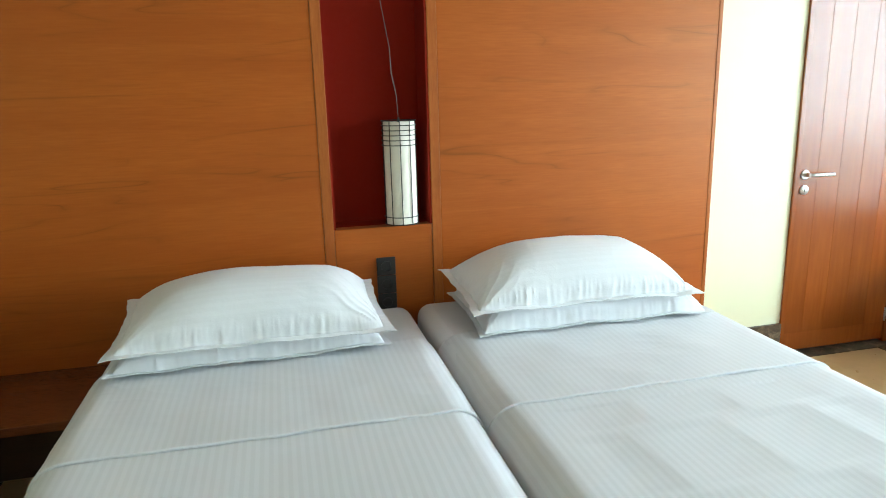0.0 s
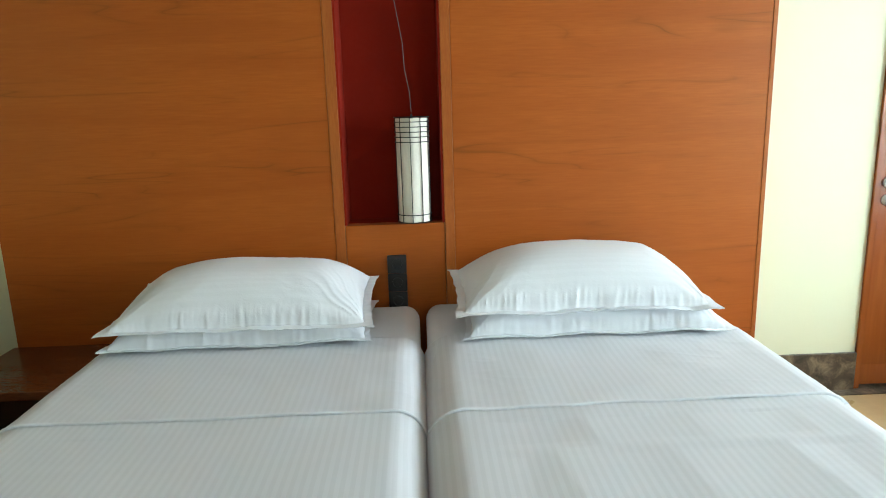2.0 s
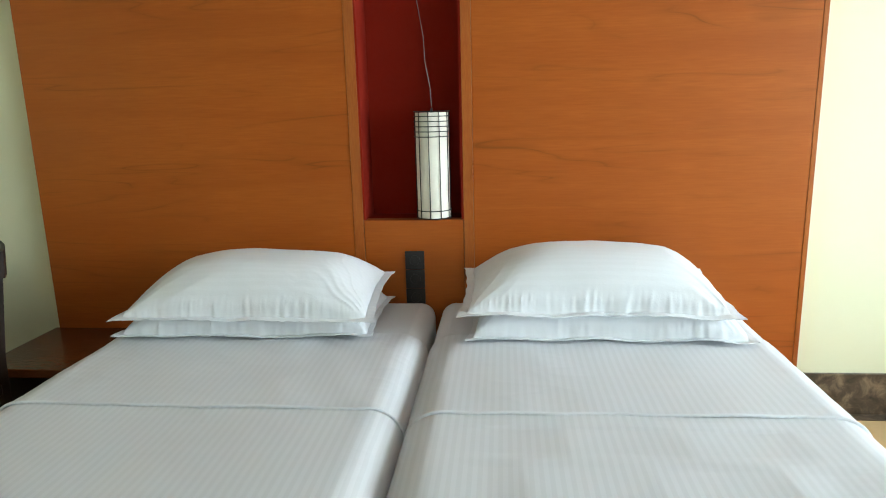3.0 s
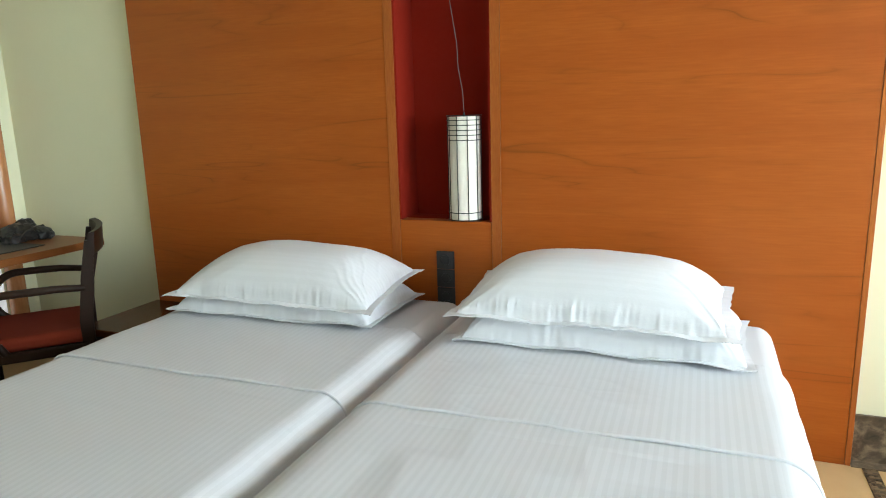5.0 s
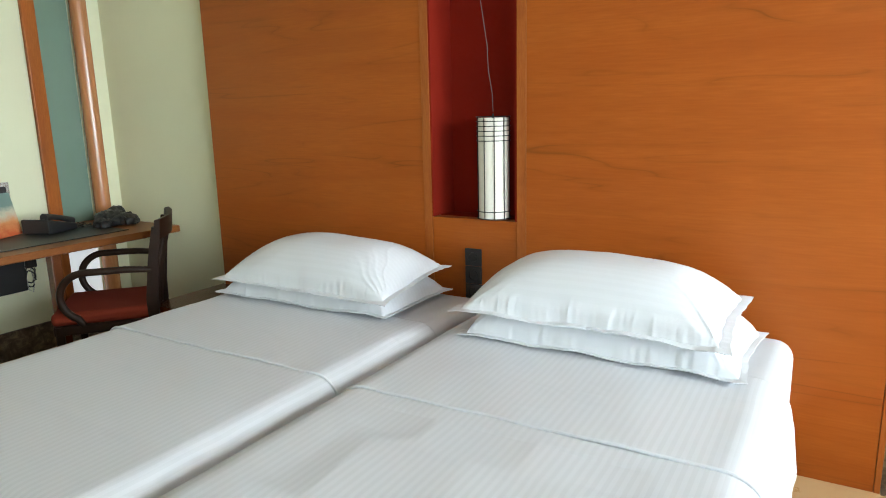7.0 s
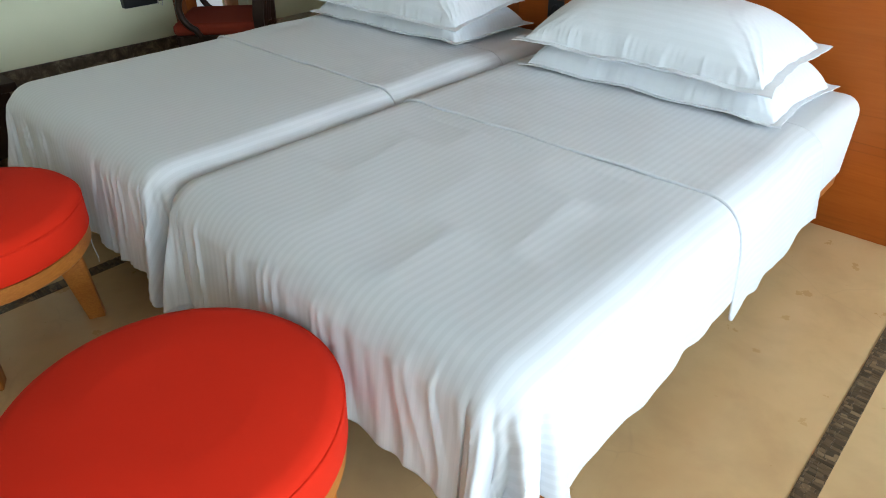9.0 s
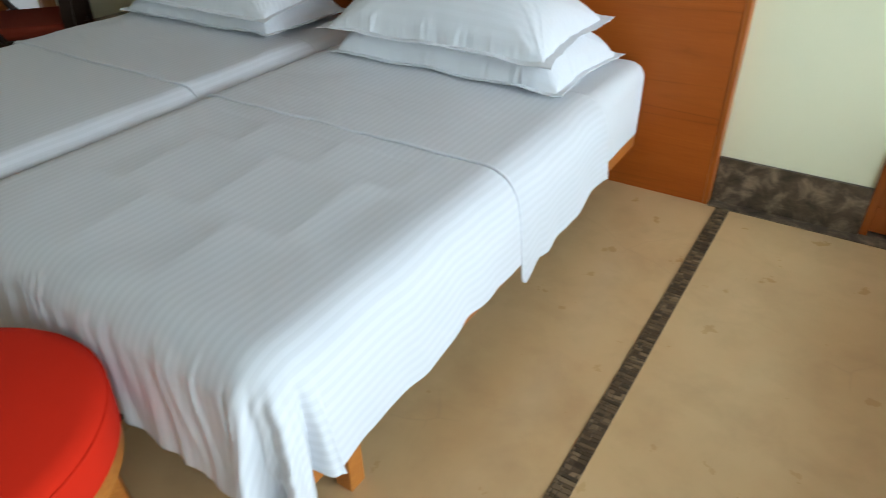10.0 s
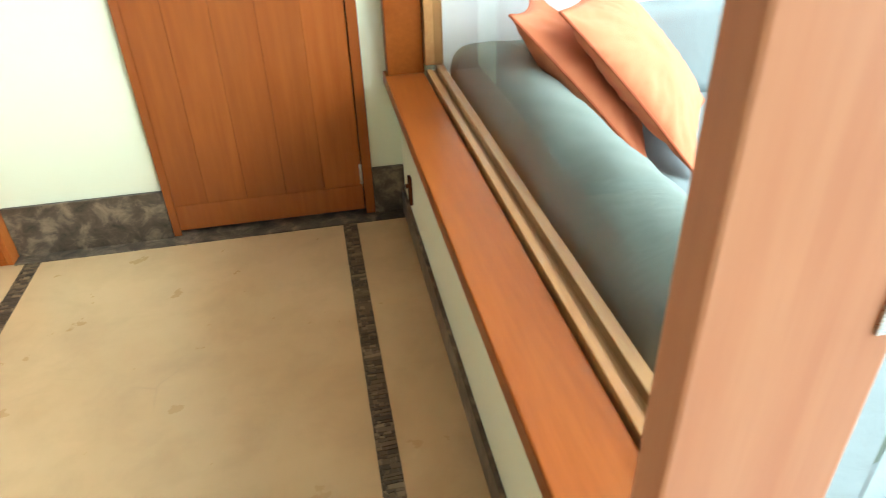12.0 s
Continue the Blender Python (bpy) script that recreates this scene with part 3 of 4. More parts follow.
def pillow(name, w, dpt, thick, m, seed, label, flat=0.25, full=(2.8, 2.4), fl=0.034, folds=1.0):
    """Stuffed pillow in a flanged case: flat stitched hem, gathers behind it, folds running in from the corners."""
    n, k = 200, 128

    def even(q):
        """Rows lie closer together towards the hem."""
        q = 2 * q - 1
        return 0.5 * q + 0.5 * math.sin(q * math.pi / 2)

    def shape(u, v, up):
        x, y = w / 2 * u, dpt / 2 * v
        x *= 1 - 0.045 * (1 - v * v)
        y *= 1 - 0.07 * (1 - u * u)
        ex, ey = w / 2 * (1 - abs(u)), dpt / 2 * (1 - abs(v))
        inner = max(0.0, min(ex, ey) - fl)
        iu, iv = min(1.0, (w / 2 - ex) / (w / 2 - fl)), min(1.0, (dpt / 2 - ey) / (dpt / 2 - fl))
        body = (max(0.0, 1 - iu ** full[0]) * max(0.0, 1 - iv ** full[1])) ** 0.5
        edge = min(1.0, inner / 0.16)
        along, side = (x, 1.0 if v > 0 else 2.0) if ey < ex else (y, 3.0 if u > 0 else 4.0)
        rag = max(0.0, 1 - inner / 0.022)
        z = thick * body * (1.0 if up else -flat)
        if up:
            swell = inner / 0.007 * math.exp(1 - inner / 0.007)
            gather = crest(nz(along * 56 + 2 * nz(x * 6, y * 6, seed), inner * 9, seed + side)) - 0.3
            puff = folds * 0.0026 * swell * gather * (0.35 + max(0.0, nz(along * 5, seed, side) + 0.4))
            z += 0.5 * puff
            if ey < ex:
                y += puff if v > 0 else -puff
            else:
                x += puff if u > 0 else -puff
            for cu, cv in ((1, -1), (-1, -1), (1, 1), (-1, 1)):
                dx, dy = cu * w / 2 - x, cv * dpt / 2 - y
                far = math.hypot(dx, dy)
                bear = math.atan2(abs(dy), abs(dx) + 1e-6)
                reach = far / 0.11 * math.exp(1 - far / 0.11)
                fan = crest(nz(bear * 5.5 + 0.5 * nz(far * 9, cu * 3, seed), far * 2.2 + cu, seed + 5 * cv)) - 0.25
                pull = folds * 0.0031 * (1.6 if cu > 0 else 0.8) * fan * reach * min(1.0, inner / 0.02) * (1.0 if cv < 0 else 0.5)
                z += pull
                y += 0.8 * cv * pull * (1 - body)
            wide = crest(nz((x - 0.5 * y) * 6 + 0.8 * nz(x * 5, y * 5, seed + 3), (y + 0.5 * x) * 2.2, seed + 4))
            z += folds * body * (0.0012 * wide + 0.008 * nz(x * 4, y * 5, seed + 6) + 0.0014 * nz(x * 13, y * 11, seed + 7))
            z -= 0.0030 * math.exp(-((x - 0.03) / 0.004) ** 2) * max(0.0, min(1.0, (-0.84 - v) * 12))
            z -= 0.0022 * math.exp(-((min(ex, ey) - fl) / 0.0035) ** 2)
        z += 0.014 * nz(x * 5, y * 5, seed + 8) * (1 - edge) - 0.012 * (1 - edge)
        z += (0.004 * nz(x * 12, y * 12, seed + 9) + 0.002 * nz(along * 42, seed, side)) * rag
        y += 0.006 * nz(x * 17, seed, 2.2) * rag + 0.003 * nz(x * 55, seed, 3.1) * rag
        x += 0.006 * nz(y * 17, seed, 4.2) * rag
        z += 0.0014 if up else -0.0014
        return Vector((x, y, z))

    bm = B()
    grids = []
    for up in (True, False):
        vs = [[bm.verts.new(shape(even(i / n), even(j / k), up)) for j in range(k + 1)] for i in range(n + 1)]
        for i in range(n):
            for j in range(k):
                q = (vs[i][j], vs[i + 1][j], vs[i + 1][j + 1], vs[i][j + 1])
                bm.faces.new(q if up else q[::-1])
        grids.append(vs)
    rim = [(i, 0) for i in range(n)] + [(n, j) for j in range(k)] + [(i, k) for i in range(n, 0, -1)] + [(0, j) for j in range(k, 0, -1)]
    for p, q in zip(rim, rim[1:] + rim[:1]):
        bm.faces.new((grids[1][p[0]][p[1]], grids[1][q[0]][q[1]], grids[0][q[0]][q[1]], grids[0][p[0]][p[1]]))
    ob = part(name, bm, CASE)
    ob.matrix_world = m
    return tagged(ob, label, "pillow", "bed pillows")


LX0, LX1, RX0, RX1 = -0.365, 0.843, 0.873, 2.078
bed(LX0, LX1, pose(0, 0, 0))
bed(RX0, RX1, pose(0, 0, 0))
mattress(LX0 + 0.01, LX1 + 0.001)
mattress(RX0 - 0.001, RX1 + 0.006)
drape("bed_sheet", LX0, LX1 + 0.005, 0.575, 2.06, 0.552, 0.26, 0.18, 0.325, 0.10, 3.1, "white striped sateen sheet hanging over the bed foot", "bed sheet", creases=0.35)
drape("bed_sheet", RX0 - 0.005, RX1 + 0.014, 0.575, 2.06, 0.552, 0.18, 0.238, 0.305, 0.105, 8.4, "white striped sateen sheet hanging over the bed foot", "bed sheet")
drape("sheet_fold", LX0, LX1 + 0.005, 1.484, 2.10, 0.5575, 0.22, 0.14, 0.0, 0.104, 3.1, "turned-down band of white striped sheet", "bed sheet", 240, 90, band=True)
drape("sheet_fold", RX0 - 0.005, RX1 + 0.014, 1.472, 2.10, 0.5563, 0.14, 0.268, 0.0, 0.109, 8.4, "turned-down band of white striped sheet", "bed sheet", 240, 90, band=True)
for ob, pts in ((bpy.data.objects["bed_sheet"], [(0.232, 0.52, 0.25), (0.240, 0.519, 0.19), (0.225, 0.52, 0.165), (0.245, 0.52, 0.15)]),
                (bpy.data.objects["bed_sheet"], [(0.335, 0.52, 0.25), (0.34, 0.519, 0.15), (0.352, 0.52, 0.11), (0.345, 0.52, 0.09)])):
    part("loose_thread", tube(B(), pts, 0.0016, 6), LINEN, ob, "loose white thread")
pillow("pillow", 0.97, 0.54, 0.095, pose(0.185, 2.265, 0.590, 0, 0, 1), 1.3, "white cotton pillow lying flat on the bed", full=(6, 5), fl=0.024, folds=0.8)
pillow("pillow", 0.98, 0.55, 0.160, pose(0.192, 2.25, 0.676, 5, 0, 1), 2.9, "plump white flanged pillow on another pillow", 0.35)
pillow("pillow", 0.99, 0.54, 0.112, pose(1.50, 2.255, 0.590, 0, 0, -1), 4.7, "white cotton pillow lying flat on the bed", full=(6, 5), fl=0.024, folds=0.8)
pillow("pillow", 0.97, 0.545, 0.166, pose(1.458, 2.25, 0.692, 4, 0, 0), 6.1, "plump white flanged pillow on another pillow", 0.35)


# ---- niche lamp and socket ----
lamp = thing("pendant_lamp", pose(0.840, 2.634, 0.905), "unlit cylindrical paper pendant lamp in a black wire cage", "lamp")
R, LH = 0.070, 0.452
part("shade", lathe(B(), [(R, 0.004), (R, LH - 0.006), (R - 0.003, LH - 0.006), (R - 0.003, 0.004), (R, 0.004)], 40), PAPER, lamp, "cream rice paper shade")
for k in range(10):
    a = 2 * math.pi * k / 10 + 0.2
    part("cage_rod", tube(B(), [(1.05 * R * math.cos(a), 1.05 * R * math.sin(a), 0), (1.05 * R * math.cos(a), 1.05 * R * math.sin(a), LH)], 0.0019, 6), BLACK_WIRE, lamp)
for z in (0.002, 0.035, LH - 0.105, LH - 0.084, LH - 0.063, LH - 0.042, LH - 0.021, LH - 0.001):
    part("cage_ring", tube(B(), [(1.07 * R * math.cos(a), 1.07 * R * math.sin(a), z) for a in [2 * math.pi * i / 36 for i in range(37)]], 0.002, 6, False), BLACK_WIRE, lamp)
part("top_plate", lathe(B(), [(0, LH - 0.02), (0.068, LH - 0.02), (0.068, LH - 0.012), (0.006, LH - 0.008), (0.003, LH + 0.012), (0, LH + 0.012)], 24), BLACK, lamp)
part("cord", tube(B(), [(0.0, 0, LH + 0.02), (-0.004, 0, LH + 0.10), (-0.022, 0, LH + 0.20), (-0.026, 0, LH + 0.30), (-0.05, 0, LH + 0.45), (-0.075, 0, LH + 0.60), (-0.075, 0, 1.557)], 0.0016, 6), BLACK_CORD, lamp, "thin grey cord")

soc = thing("wall_socket", pose(0.752, 2.60, 0.510), "black triple socket plate with round sockets on the headboard", "socket")
for k in range(3):
    z = 0.002 + k * 0.084
    pl = part("plate", box(B(), -0.042, 0.042, -0.010, 0.0, z, z + 0.082, 0.003), BLACK, soc)
    bm = lathe(B(), [(0.0205, 0.0), (0.024, 0.0), (0.024, 0.005), (0.0215, 0.006), (0.0205, 0.005), (0.0195, -0.006), (0, -0.006)], 32)
    bmesh.ops.transform(bm, verts=bm.verts, matrix=pose(0, -0.0100, z + 0.041, 90))
    ring = part("socket_ring", bm, BLACK, pl, "round black socket recess")
    for x in (-0.0095, 0.0095):
        part("pin_hole", lathe(B(), [(0, 0), (0.003, 0), (0.003, 0.001), (0, 0.001)], 10), BLACK_WIRE, ring).matrix_world = pose(x, -0.0115, z + 0.041, 90)

# ---- stools at the bed foot ----
def stool(m):
    t = thing("stool", m, "round stool with a red cushion on splayed wooden legs", "stool", "stools at the bed foot")
    c = part("cushion", lathe(B(), [(0, 0.332), (0.305, 0.332), (0.317, 0.340), (0.319, 0.40), (0.316, 0.425), (0.306, 0.440), (0.280, 0.449), (0.16, 0.457), (0, 0.459)], 64), RED_CLOTH, t, "bright red wool cushion")
    for r, z in ((0.3165, 0.424),):
        part("piping", tube(B(), [(r * math.cos(a), r * math.sin(a), z) for a in [2 * math.pi * i / 64 for i in range(65)]], 0.0035, 6, False), RED_CLOTH, c)
    part("ring", lathe(B(), [(0.26, 0.285), (0.306, 0.285), (0.310, 0.29), (0.310, 0.331), (0.26, 0.331), (0.26, 0.285)], 64), BED_WOOD, t, "bent orange wood ring")
    for k in range(4):
        bm = B()
        a = math.pi / 4 + k * math.pi / 2
        box(bm, -0.040, 0.040, -0.016, 0.016, 0.0, 0.30, 0.005)
        for v in bm.verts:
            q = v.co.z / 0.30
            v.co.x *= 0.62 + 0.45 * q
            v.co.x += 0.252 - 0.032 * q
        bmesh.ops.rotate(bm, verts=bm.verts, cent=(0, 0, 0), matrix=Matrix.Rotation(a, 3, "Z"))
        part("leg", bm, BED_WOOD, t)
    return t


st = stool(pose(1.555, 0.232, 0, 0, 0, 17))
copy_thing(st, pose(0.405, 0.19, 0, 0, 0, 20))

# ---- bedside ----
ns = thing("bedside_table", pose(-0.655, 2.32, 0), "low dark polished wood bedside table", "bedside table")
part("top", box(B(), -0.305, 0.28, -0.23, 0.278, 0.37, 0.405, 0.004), NIGHT_WOOD, ns)
part("drawer", box(B(), -0.29, 0.265, -0.21, 0.275, 0.20, 0.368, 0.004), DARK_WOOD, ns)
for x in (-0.285, 0.215):
    for y in (-0.205, 0.22):
        part("leg", box(B(), x, x + 0.045, y, y + 0.045, 0, 0.199, 0.004), DARK_WOOD, ns)

# ---- desk side ----
desk = thing("desk", pose(-1.58, 1.45, 0), "long wall desk with orange wooden edge", "desk")
part("top", box(B(), -0.36, 0.37, -1.15, 1.075, 0.715, 0.755, 0.005), DESK_WOOD, desk)
part("apron", box(B(), -0.36, 0.12, -1.10, 1.02, 0.665, 0.714, 0.003), NIGHT_WOOD, desk, "dark wooden apron")
for y in (-1.05, 0.36):
    part("leg", box(B(), 0.20, 0.255, y, y + 0.055, 0, 0.714, 0.005), NIGHT_WOOD, desk, "dark wooden leg")
tagged(part("desk_mat", box(B(), -1.90, -1.33, 1.0, 2.27, 0.757, 0.762, 0.002), LEATHER), "black leather desk mat on the desk", "desk mat")

mir = thing("wall_panel", pose(-1.968, 2.33, 0.18), "tall teal glass panel between orange wood uprights", "wall panel")
part("glass", box(B(), 0.004, 0.012, -0.08, 0.118, 0.56, 2.3), TEAL, mir, "grey-teal glass")
part("lower_glass", box(B(), 0.004, 0.012, -0.08, 0.118, 0.0, 0.558), PALE, mir, "frosted glass with its own glow in place of daylight behind")
part("frame", box(B(), 0.0, 0.03, -0.16, -0.081, 0.0, 2.3, 0.006), TEAK_UP, mir, "flat orange wood frame")
part("frame", lathe(B(), [(0, 0), (0.048, 0), (0.048, 2.3), (0, 2.3)], 32, 0.05, 0.167), UPRIGHT, mir, "rounded orange wood upright")


def chair(m):
    """Armchair: local x to the front, y across."""
    t = thing("armchair", m, "dark wooden armchair with a rust-red padded seat", "chair")
    part("seat", box(B(), -0.22, 0.24, -0.235, 0.235, 0.40, 0.465, 0.025, 3), SEAT_CLOTH, t, "rust-red padded seat")
    part("seat_frame", box(B(), -0.225, 0.23, -0.24, 0.24, 0.355, 0.402, 0.006), DARK_WOOD, t)
    for s in (-1, 1):
        part("front_leg", tube(B(), [(0.20, s * 0.225, 0), (0.203, s * 0.228, 0.20), (0.205, s * 0.23, 0.40)], [0.015, 0.019, 0.021], 10), DARK_WOOD, t)
        bm = B()
        grid = [(-0.245, 0.0, 0.034), (-0.225, 0.36, 0.050), (-0.225, 0.50, 0.056), (-0.25, 0.70, 0.050), (-0.275, 0.86, 0.036)]
        for (xa, za, wa), (xb, zb, wb) in zip(grid, grid[1:]):
            q = [bm.verts.new(p) for p in ((xa - wa / 2, s * 0.205, za), (xa + wa / 2, s * 0.205, za), (xa + wa / 2, s * 0.235, za), (xa - wa / 2, s * 0.235, za),
                                           (xb - wb / 2, s * 0.205, zb), (xb + wb / 2, s * 0.205, zb), (xb + wb / 2, s * 0.235, zb), (xb - wb / 2, s * 0.235, zb))]
            for f in ((0, 1, 5, 4), (1, 2, 6, 5), (2, 3, 7, 6), (3, 0, 4, 7), (0, 3, 2, 1), (4, 5, 6, 7)):
                bm.faces.new([q[i] for i in f])
        part("back_post", bm, DARK_WOOD, t)
        bend = [(0.06 + 0.12 * math.sin(a), s * (0.252 - 0.004 * a), 0.543 + 0.12 * math.cos(a)) for a in [math.pi * 0.85 * k / 14 for k in range(15)]]
        part("arm", tube(B(), [(-0.235, s * 0.23, 0.650), (-0.12, s * 0.245, 0.662), (-0.03, s * 0.252, 0.663)] + bend + [(0.095, s * 0.235, 0.40)], [0.015, 0.017, 0.018] + [0.018] * 15 + [0.017], 12, True, (0, 1, 0)), DARK_WOOD, t)
    bm = B()
    n = 12
    vs = []
    for i in range(n + 1):
        y = -0.245 + 0.49 * i / n
        bow = -0.035 * (1 - (y / 0.245) ** 2)
        vs.append([bm.verts.new((x + bow, y, z)) for x, z in ((-0.292, 0.80), (-0.262, 0.80), (-0.275, 0.895), (-0.30, 0.90))])
    for a, b in zip(vs, vs[1:]):
        for i in range(4):
            bm.faces.new((a[i], a[(i + 1) % 4], b[(i + 1) % 4], b[i]))
    bm.faces.new(vs[0][::-1])
    bm.faces.new(vs[-1])
    part("top_rail", bm, DARK_WOOD, t)
    for k in range(4):
        y = -0.12 + 0.08 * k
        part("slat", tube(B(), [(-0.225, y, 0.40), (-0.25, y, 0.62), (-0.295, y, 0.80)], [0.011, 0.013, 0.011], 8), DARK_WOOD, t)
    return t


chair(pose(-1.06, 1.95, 0, 0, 0, 228))

# ---- things on the desk ----
ph = thing("telephone", pose(-1.70, 2.03, 0.762, 0, 0, 200), "black desk telephone on the desk mat", "telephone")
bm = box(B(), -0.09, 0.09, -0.11, 0.11, 0, 0.034, 0.010)
for v in bm.verts:
    if v.co.z > 0.017:
        v.co.z += 0.24 * (v.co.y + 0.11)
part("body", bm, BLACK, ph)
for r in range(4):
    for c in range(3):
        y = -0.07 + 0.026 * r
        z = 0.034 + 0.24 * (y + 0.11)
        part("key", box(B(), 0.0 + 0.024 * c, 0.017 + 0.024 * c, y, y + 0.016, z - 0.002, z + 0.0065, 0.0015), LEATHER, ph)
part("handset", tube(B(), [(-0.055, -0.105, 0.044), (-0.055, -0.06, 0.066), (-0.055, 0.04, 0.092), (-0.055, 0.10, 0.094)], [0.025, 0.016, 0.016, 0.025], 14), BLACK, ph)
part("cord", tube(B(), [(-0.055 - 0.06 * math.sin(0.35 * k) + 0.007 * math.cos(2.4 * k), -0.11 - 0.0035 * k, 0.012 + 0.007 * math.sin(2.4 * k)) for k in range(36)], 0.003, 6), BLACK_WIRE, ph, "coiled black cord")

bag = B()
for k, (x, y, r, h) in enumerate(((0, 0, 0.085, 0.09), (0.06, 0.07, 0.07, 0.07), (-0.05, 0.08, 0.06, 0.10), (0.05, -0.07, 0.055, 0.055))):
    lathe(bag, [(0, 0), (r, 0), (r * 1.05, h * 0.3), (r * 0.9, h * 0.75), (r * 0.5, h), (0, h * 1.02)], 18, x, y)
bmesh.ops.subdivide_edges(bag, edges=bag.edges[:], cuts=1, use_grid_fill=True)
for v in bag.verts:
    v.co += Vector((nz(v.co.x * 25, v.co.y * 25, v.co.z * 25), nz(v.co.y * 25, v.co.z * 25, 3), 0.5 * nz(v.co.z * 25, v.co.x * 25, 5))) * 0.022
    v.co += Vector((nz(v.co.y * 70, v.co.z * 70, 8), nz(v.co.x * 70, v.co.z * 70, 9), nz(v.co.x * 70, v.co.y * 70, 7))) * 0.011
    v.co.z = max(0, v.co.z * 0.92)
bag_ob = part("camera_bag", bag, BLACK)
bag_ob.matrix_world = pose(-1.60, 2.33, 0.763)
tagged(bag_ob, "crumpled black fabric bag with pale buckles on the desk", "bag")
for x, y, z, a in ((0.095, 0.02, 0.050, 20), (0.085, -0.045, 0.030, 70), (0.10, 0.085, 0.040, -15)):
    bm = box(B(), -0.004, 0.004, -0.014, 0.014, -0.007, 0.007, 0.002)
    part("buckle", bm, STEEL, bag_ob, "pale metal buckle").matrix_world = pose(x, y, z, a, 0, 10)
strap = B()
tube(strap, [(0.10, -0.07, 0.022), (0.12, -0.04, 0.057), (0.11, 0.01, 0.067), (0.09, 0.05, 0.03), (0.13, 0.09, 0.012), (0.17, 0.05, 0.009)], 0.007, 8)
part("strap", strap, LEATHER, bag_ob, "black strap")

COVER, nt, cb = base("printed_cover", 0.35)
sepz = nt.nodes.new("ShaderNodeSeparateXYZ")
nt.links.new(coords(nt, (1, 1, 4.2)), sepz.inputs[0])
band_at = maths(nt, "ADD", sepz.outputs[2], maths(nt, "MULTIPLY", noise_tex(nt, coords(nt, (3, 3, 5)), 4, 4), 0.5))
cc = ramp(nt, band_at, [(0.30, (0.55, 0.10, 0.03)), (0.52, (0.72, 0.30, 0.12)), (0.78, (0.66, 0.60, 0.46)), (1.0, (0.20, 0.30, 0.27))])
nt.links.new(cc, cb.inputs["Base Color"])
ob = part("leaflet", box(B(), -0.004, 0.004, -0.085, 0.085, 0, 0.24, 0.001), COVER)
ob.matrix_world = pose(-1.75, 1.84, 0.763, 0, -12, 25)
tagged(ob, "upright leaflet with an orange and green cover", "leaflet")
ob = part("leaflet", box(B(), -0.003, 0.003, -0.06, 0.06, 0, 0.22, 0.001), WHITE)
ob.matrix_world = pose(-1.82, 1.76, 0.763, 0, -8, 10)
tagged(ob, "upright pale paper card", "leaflet")
for x, y in ((-1.72, 1.68), (-1.78, 1.60)):
    ob = part("glass_tumbler", lathe(B(), [(0, 0), (0.03, 0), (0.036, 0.11), (0.034, 0.11), (0.028, 0.006), (0, 0.006)], 24), GLASS)
    ob.matrix_world = pose(x, y, 0.763)
    tagged(ob, "clear glass tumbler on the desk mat", "glass", "tumblers")
dl = thing("table_lamp", pose(-1.72, 1.50, 0.763), "small desk lamp with a dark brown shade", "lamp")
part("base", lathe(B(), [(0, 0), (0.065, 0), (0.065, 0.012), (0.01, 0.02), (0, 0.02)], 28), STEEL, dl)
part("stem", tube(B(), [(0, 0, 0.015), (0, 0, 0.28)], 0.007, 10), STEEL, dl, "steel stem")
part("shade", lathe(B(), [(0.13, 0.20), (0.085, 0.38), (0.082, 0.38), (0.127, 0.20), (0.13, 0.20)], 36), SHADE, dl, "dark brown conical shade")
for x in (0,):
    part("pull_chain", tube(B(), [(0.05, 0.09, 0.20), (0.05, 0.09, 0.17)], 0.003, 6), STEEL, dl)

ws = thing("wall_switch", pose(-1.97, 1.93, 0.96), "grey wall switch plate above the desk", "switch")
part("plate", box(B(), 0, 0.008, -0.04, 0.04, 0, 0.085, 0.002), STEEL, ws)
part("rocker", box(B(), 0.008, 0.014, -0.02, 0.02, 0.02, 0.06, 0.002), BLACK, ws)
rt = thing("router", pose(-1.97, 1.86, 0.40), "black network box on the wall under the desk", "router")
part("body", box(B(), 0, 0.05, -0.11, 0.11, 0, 0.21, 0.006), BLACK, rt)
for k in range(4):
    part("light", box(B(), 0.0495, 0.051, -0.100 + 0.004 * k, -0.090 + 0.004 * k, 0.06 + k * 0.014, 0.065 + k * 0.014), LED, rt, "small green lamp")
cab = thing("cable", pose(-1.95, 2.01, 0.40), "loops of grey cable hanging under the desk", "cable")
part("plug", box(B(), -0.015, 0.03, -0.03, 0.03, 0.13, 0.21, 0.005), BLACK, cab)
part("loop", tube(B(), [(0.01 + 0.01 * math.sin(3 * a), 0.03 * math.cos(a) - 0.01, 0.05 + 0.055 * math.sin(a) + 0.004 * a) for a in [0.4 * i for i in range(34)]], 0.004, 6), BLACK, cab)
part("lead", tube(B(), [(0.005, -0.03, 0.25), (0.01, -0.035, 0.10), (0.012, -0.03, 0.0), (0.01, -0.005, -0.02), (0.01, 0.01, 0.04), (0.005, 0.0, 0.14)], 0.004, 6), STEEL, cab)

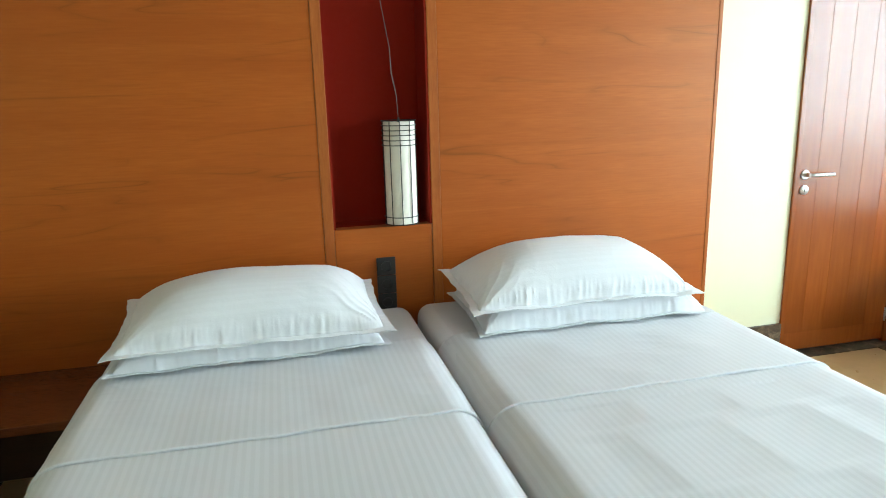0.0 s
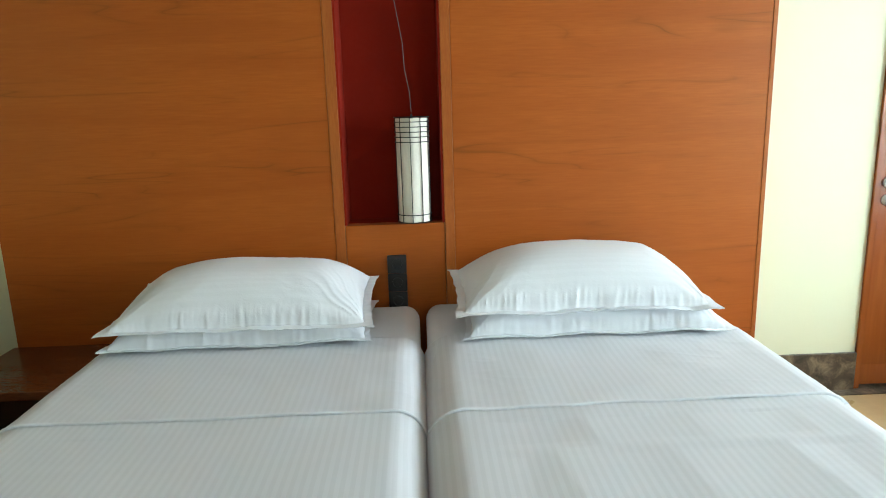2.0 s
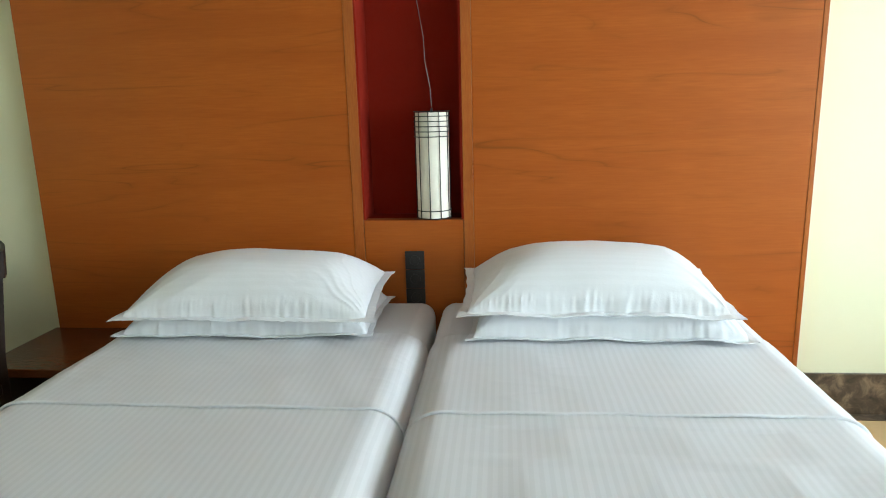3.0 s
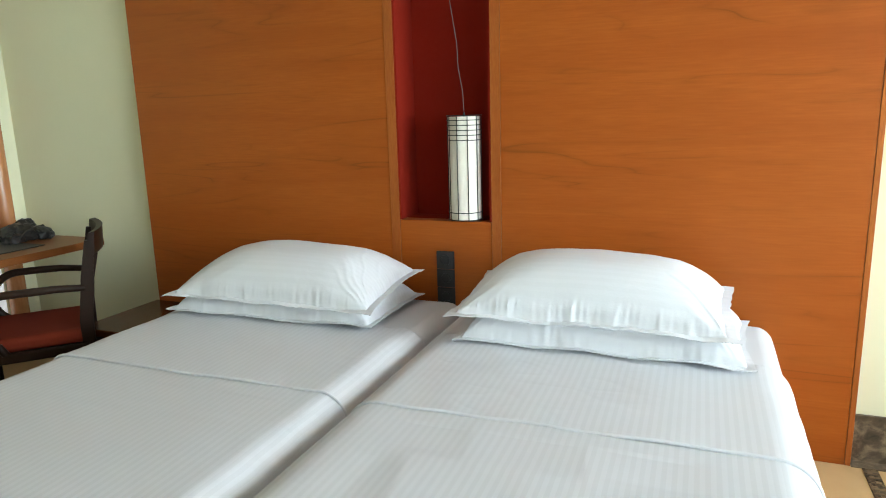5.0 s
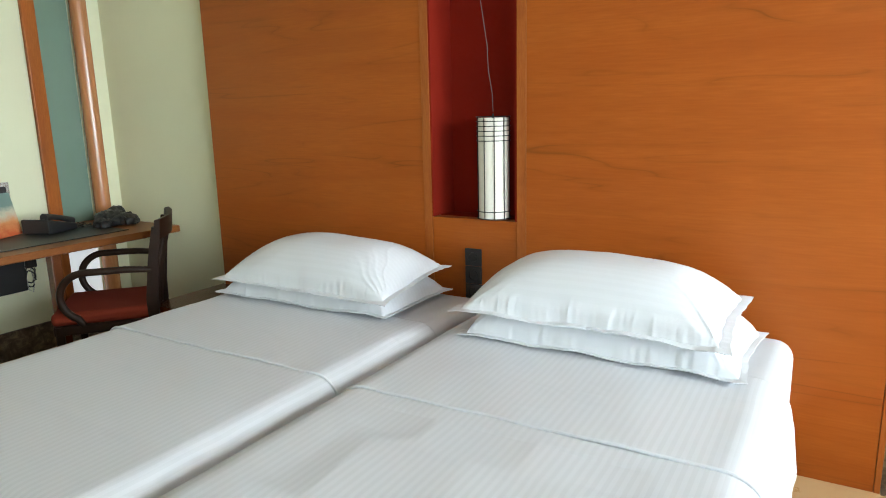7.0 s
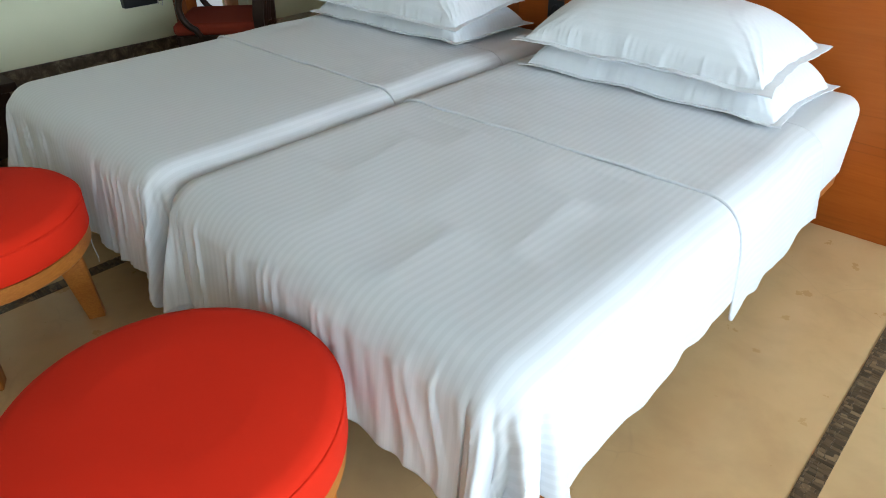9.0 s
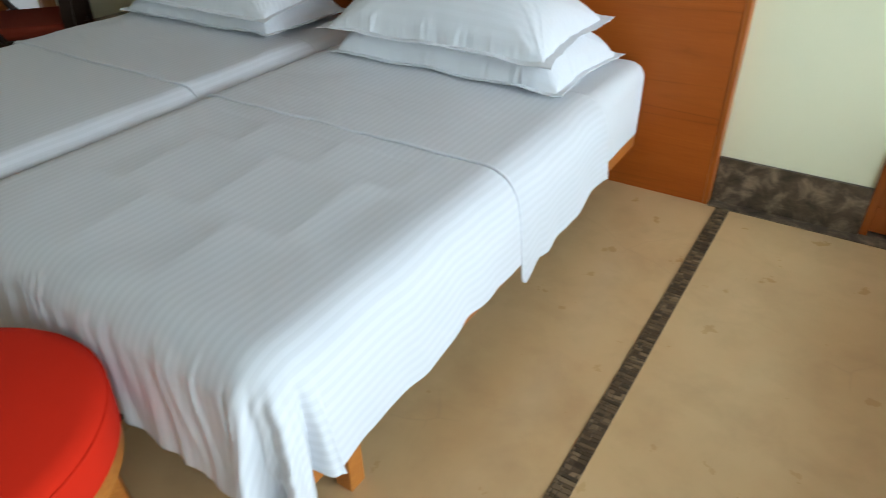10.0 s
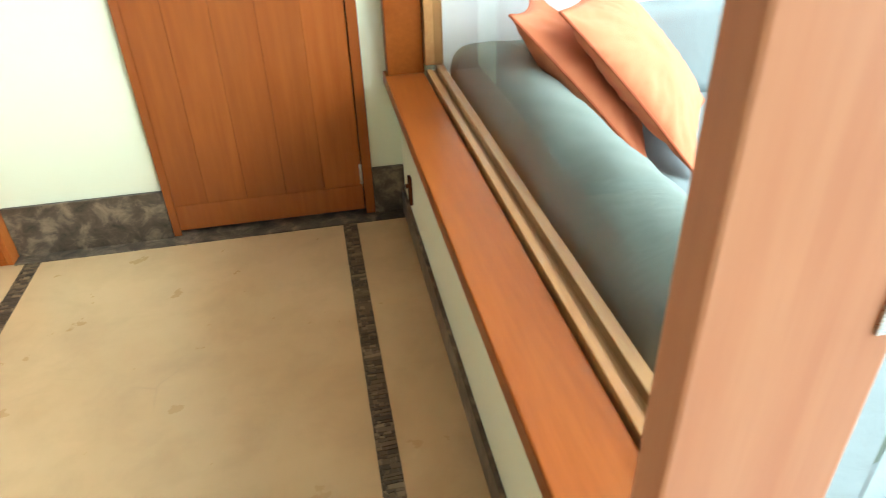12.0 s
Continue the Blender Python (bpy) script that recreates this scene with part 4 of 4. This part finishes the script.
lb_ = thing("luggage_bench", pose(-1.18, 0.54, 0), "low dark wooden luggage bench by the wall", "bench")
part("top", box(B(), -0.30, 0.30, -0.35, 0.22, 0.36, 0.40, 0.005), DARK_WOOD, lb_)
part("body", box(B(), -0.27, 0.27, -0.32, 0.19, 0.06, 0.36, 0.004), DARK_WOOD, lb_)
for x in (-0.27, 0.22):
    for y in (-0.32, 0.14):
        part("leg", box(B(), x, x + 0.05, y, y + 0.05, 0, 0.06), DARK_WOOD, lb_)

# ---- daybed on the balcony ----
db = thing("daybed", pose(4.88, 1.74, -0.02), "built-in daybed with a grey-green canvas mattress", "daybed")
part("plinth", box(B(), -0.90, 0.90, -0.86, 0.98, 0, 0.28, 0.01), WHITE, db)


def soft_box(x0, x1, y0, y1, z0, z1, r, seed, amp=0.012):
    bm = box(B(), x0, x1, y0, y1, z0, z1, r, 4)
    bmesh.ops.subdivide_edges(bm, edges=[e for e in bm.edges if e.calc_length() > 0.2], cuts=16, use_grid_fill=True)
    for v in bm.verts:
        v.co += Vector((nz(v.co.y * 4, v.co.z * 4, seed), nz(v.co.x * 4, v.co.z * 4, seed + 2), nz(v.co.x * 4, v.co.y * 4, seed + 4) + 0.5 * nz(v.co.x * 11, v.co.y * 11, seed + 6))) * amp
    return bm


part("mattress", soft_box(-0.90, 0.90, -0.85, 0.80, 0.27, 0.43, 0.04, 2.2), GREY_CLOTH, db, "pale grey-blue canvas seat")
ob = part("back_cushion", soft_box(-0.55, 0.95, -0.10, 0.12, 0, 0.335, 0.05, 4.4), GREY_CLOTH)
ob.matrix_world = pose(4.98, 2.60, 0.375, -8)
tagged(ob, "grey-blue canvas back cushion against the wall", "cushion")

bm = B()
n, k = 60, 36
for_rings = []
for i in range(n + 1):
    y = 1.04 + 1.50 * i / n
    e = min(1.0, min(i, n - i) / 3.0)
    rr = 0.135 * (0.80 + 0.20 * math.sin(e * math.pi / 2))
    for_rings.append([bm.verts.new((4.085 + (rr + 0.008 * nz(a * 1.2, y * 5, 3) + 0.005 * nz(a * 3, y * 14, 5)) * math.cos(a), y, 0.535 + (rr + 0.008 * nz(a * 1.2, y * 5, 3) + 0.005 * nz(a * 3, y * 14, 5)) * math.sin(a))) for a in [2 * math.pi * j / k for j in range(k)]])
for a, b in zip(for_rings, for_rings[1:]):
    for j in range(k):
        bm.faces.new((a[j], a[(j + 1) % k], b[(j + 1) % k], b[j]))
bm.faces.new(for_rings[0])
bm.faces.new(for_rings[-1][::-1])
tagged(part("bolster", bm, GREEN_CLOTH), "long grey-green canvas bolster beside the glass", "bolster")


def cushion(m, label):
    bm = B()
    n = 40
    grids = []
    for up in (1, -1):
        vs = []
        for i in range(n + 1):
            row = []
            for j in range(n + 1):
                u, v = -1 + 2 * i / n, -1 + 2 * j / n
                x, y = 0.285 * u * (1 - 0.11 * (1 - v * v)), 0.285 * v * (1 - 0.11 * (1 - u * u))
                bo = ((1 - u * u) * (1 - v * v)) ** 0.62
                edge = max(abs(u), abs(v))
                wr = edge ** 3 * (1 - edge ** 14) * (0.008 * math.sin(math.atan2(v, u) * 26 + 4 * nz(x * 9, y * 9, up)) + 0.008 * nz(x * 22, y * 22, up + 4))
                row.append(bm.verts.new((x, y, up * (0.082 * bo + wr + 0.010 * bo * nz(x * 12, y * 12, up) + 0.002))))
            vs.append(row)
        for i in range(n):
            for j in range(n):
                bm.faces.new((vs[i][j], vs[i + 1][j], vs[i + 1][j + 1], vs[i][j + 1]))
        grids.append(vs)
    rim = [(i, 0) for i in range(n)] + [(n, j) for j in range(n)] + [(i, n) for i in range(n, 0, -1)] + [(0, j) for j in range(n, 0, -1)]
    for p, q in zip(rim, rim[1:] + rim[:1]):
        bm.faces.new((grids[1][p[0]][p[1]], grids[1][q[0]][q[1]], grids[0][q[0]][q[1]], grids[0][p[0]][p[1]]))
    seam = [(grids[0][i][j].co + grids[1][i][j].co) / 2 for i, j in rim + rim[:1]]
    ob = part("cushion", bm, ORANGE_CLOTH)
    part("piping", tube(B(), seam, 0.0045, 6, False), SEAM_CLOTH, ob, "darker orange piping")
    ob.matrix_world = m
    return tagged(ob, label, "cushion", "orange cushions")


def leaning(corner, v, roll, size=0.60):
    """A cushion that stands on its corner, leans along v and is turned about that line."""
    v = Vector(v).normalized()
    u = Matrix.Rotation(radians(roll), 3, v) @ v.cross((0, 0, 1)).normalized()
    k = size / 2
    m = Matrix((u, v, u.cross(v))).transposed().to_4x4()
    return Matrix.Translation(Vector(corner) + k * u + k * v) @ m


cushion(leaning((4.486, 1.88, 0.43), (-0.60, 0.35, 0.72), -2, 0.56), "orange canvas cushion leaning on the bolster")
cushion(leaning((4.385, 1.95, 0.425), (-0.62, 0.34, 0.70), 8, 0.56), "orange canvas cushion leaning behind another cushion")
ob = part("bolster", soft_box(3.98, 4.40, -0.09, 0.09, 0, 0.20, 0.08, 7.7), GREEN_CLOTH)
ob.matrix_world = pose(0, 2.64, 0.41)
tagged(ob, "short grey-green bolster in the daybed corner", "bolster")
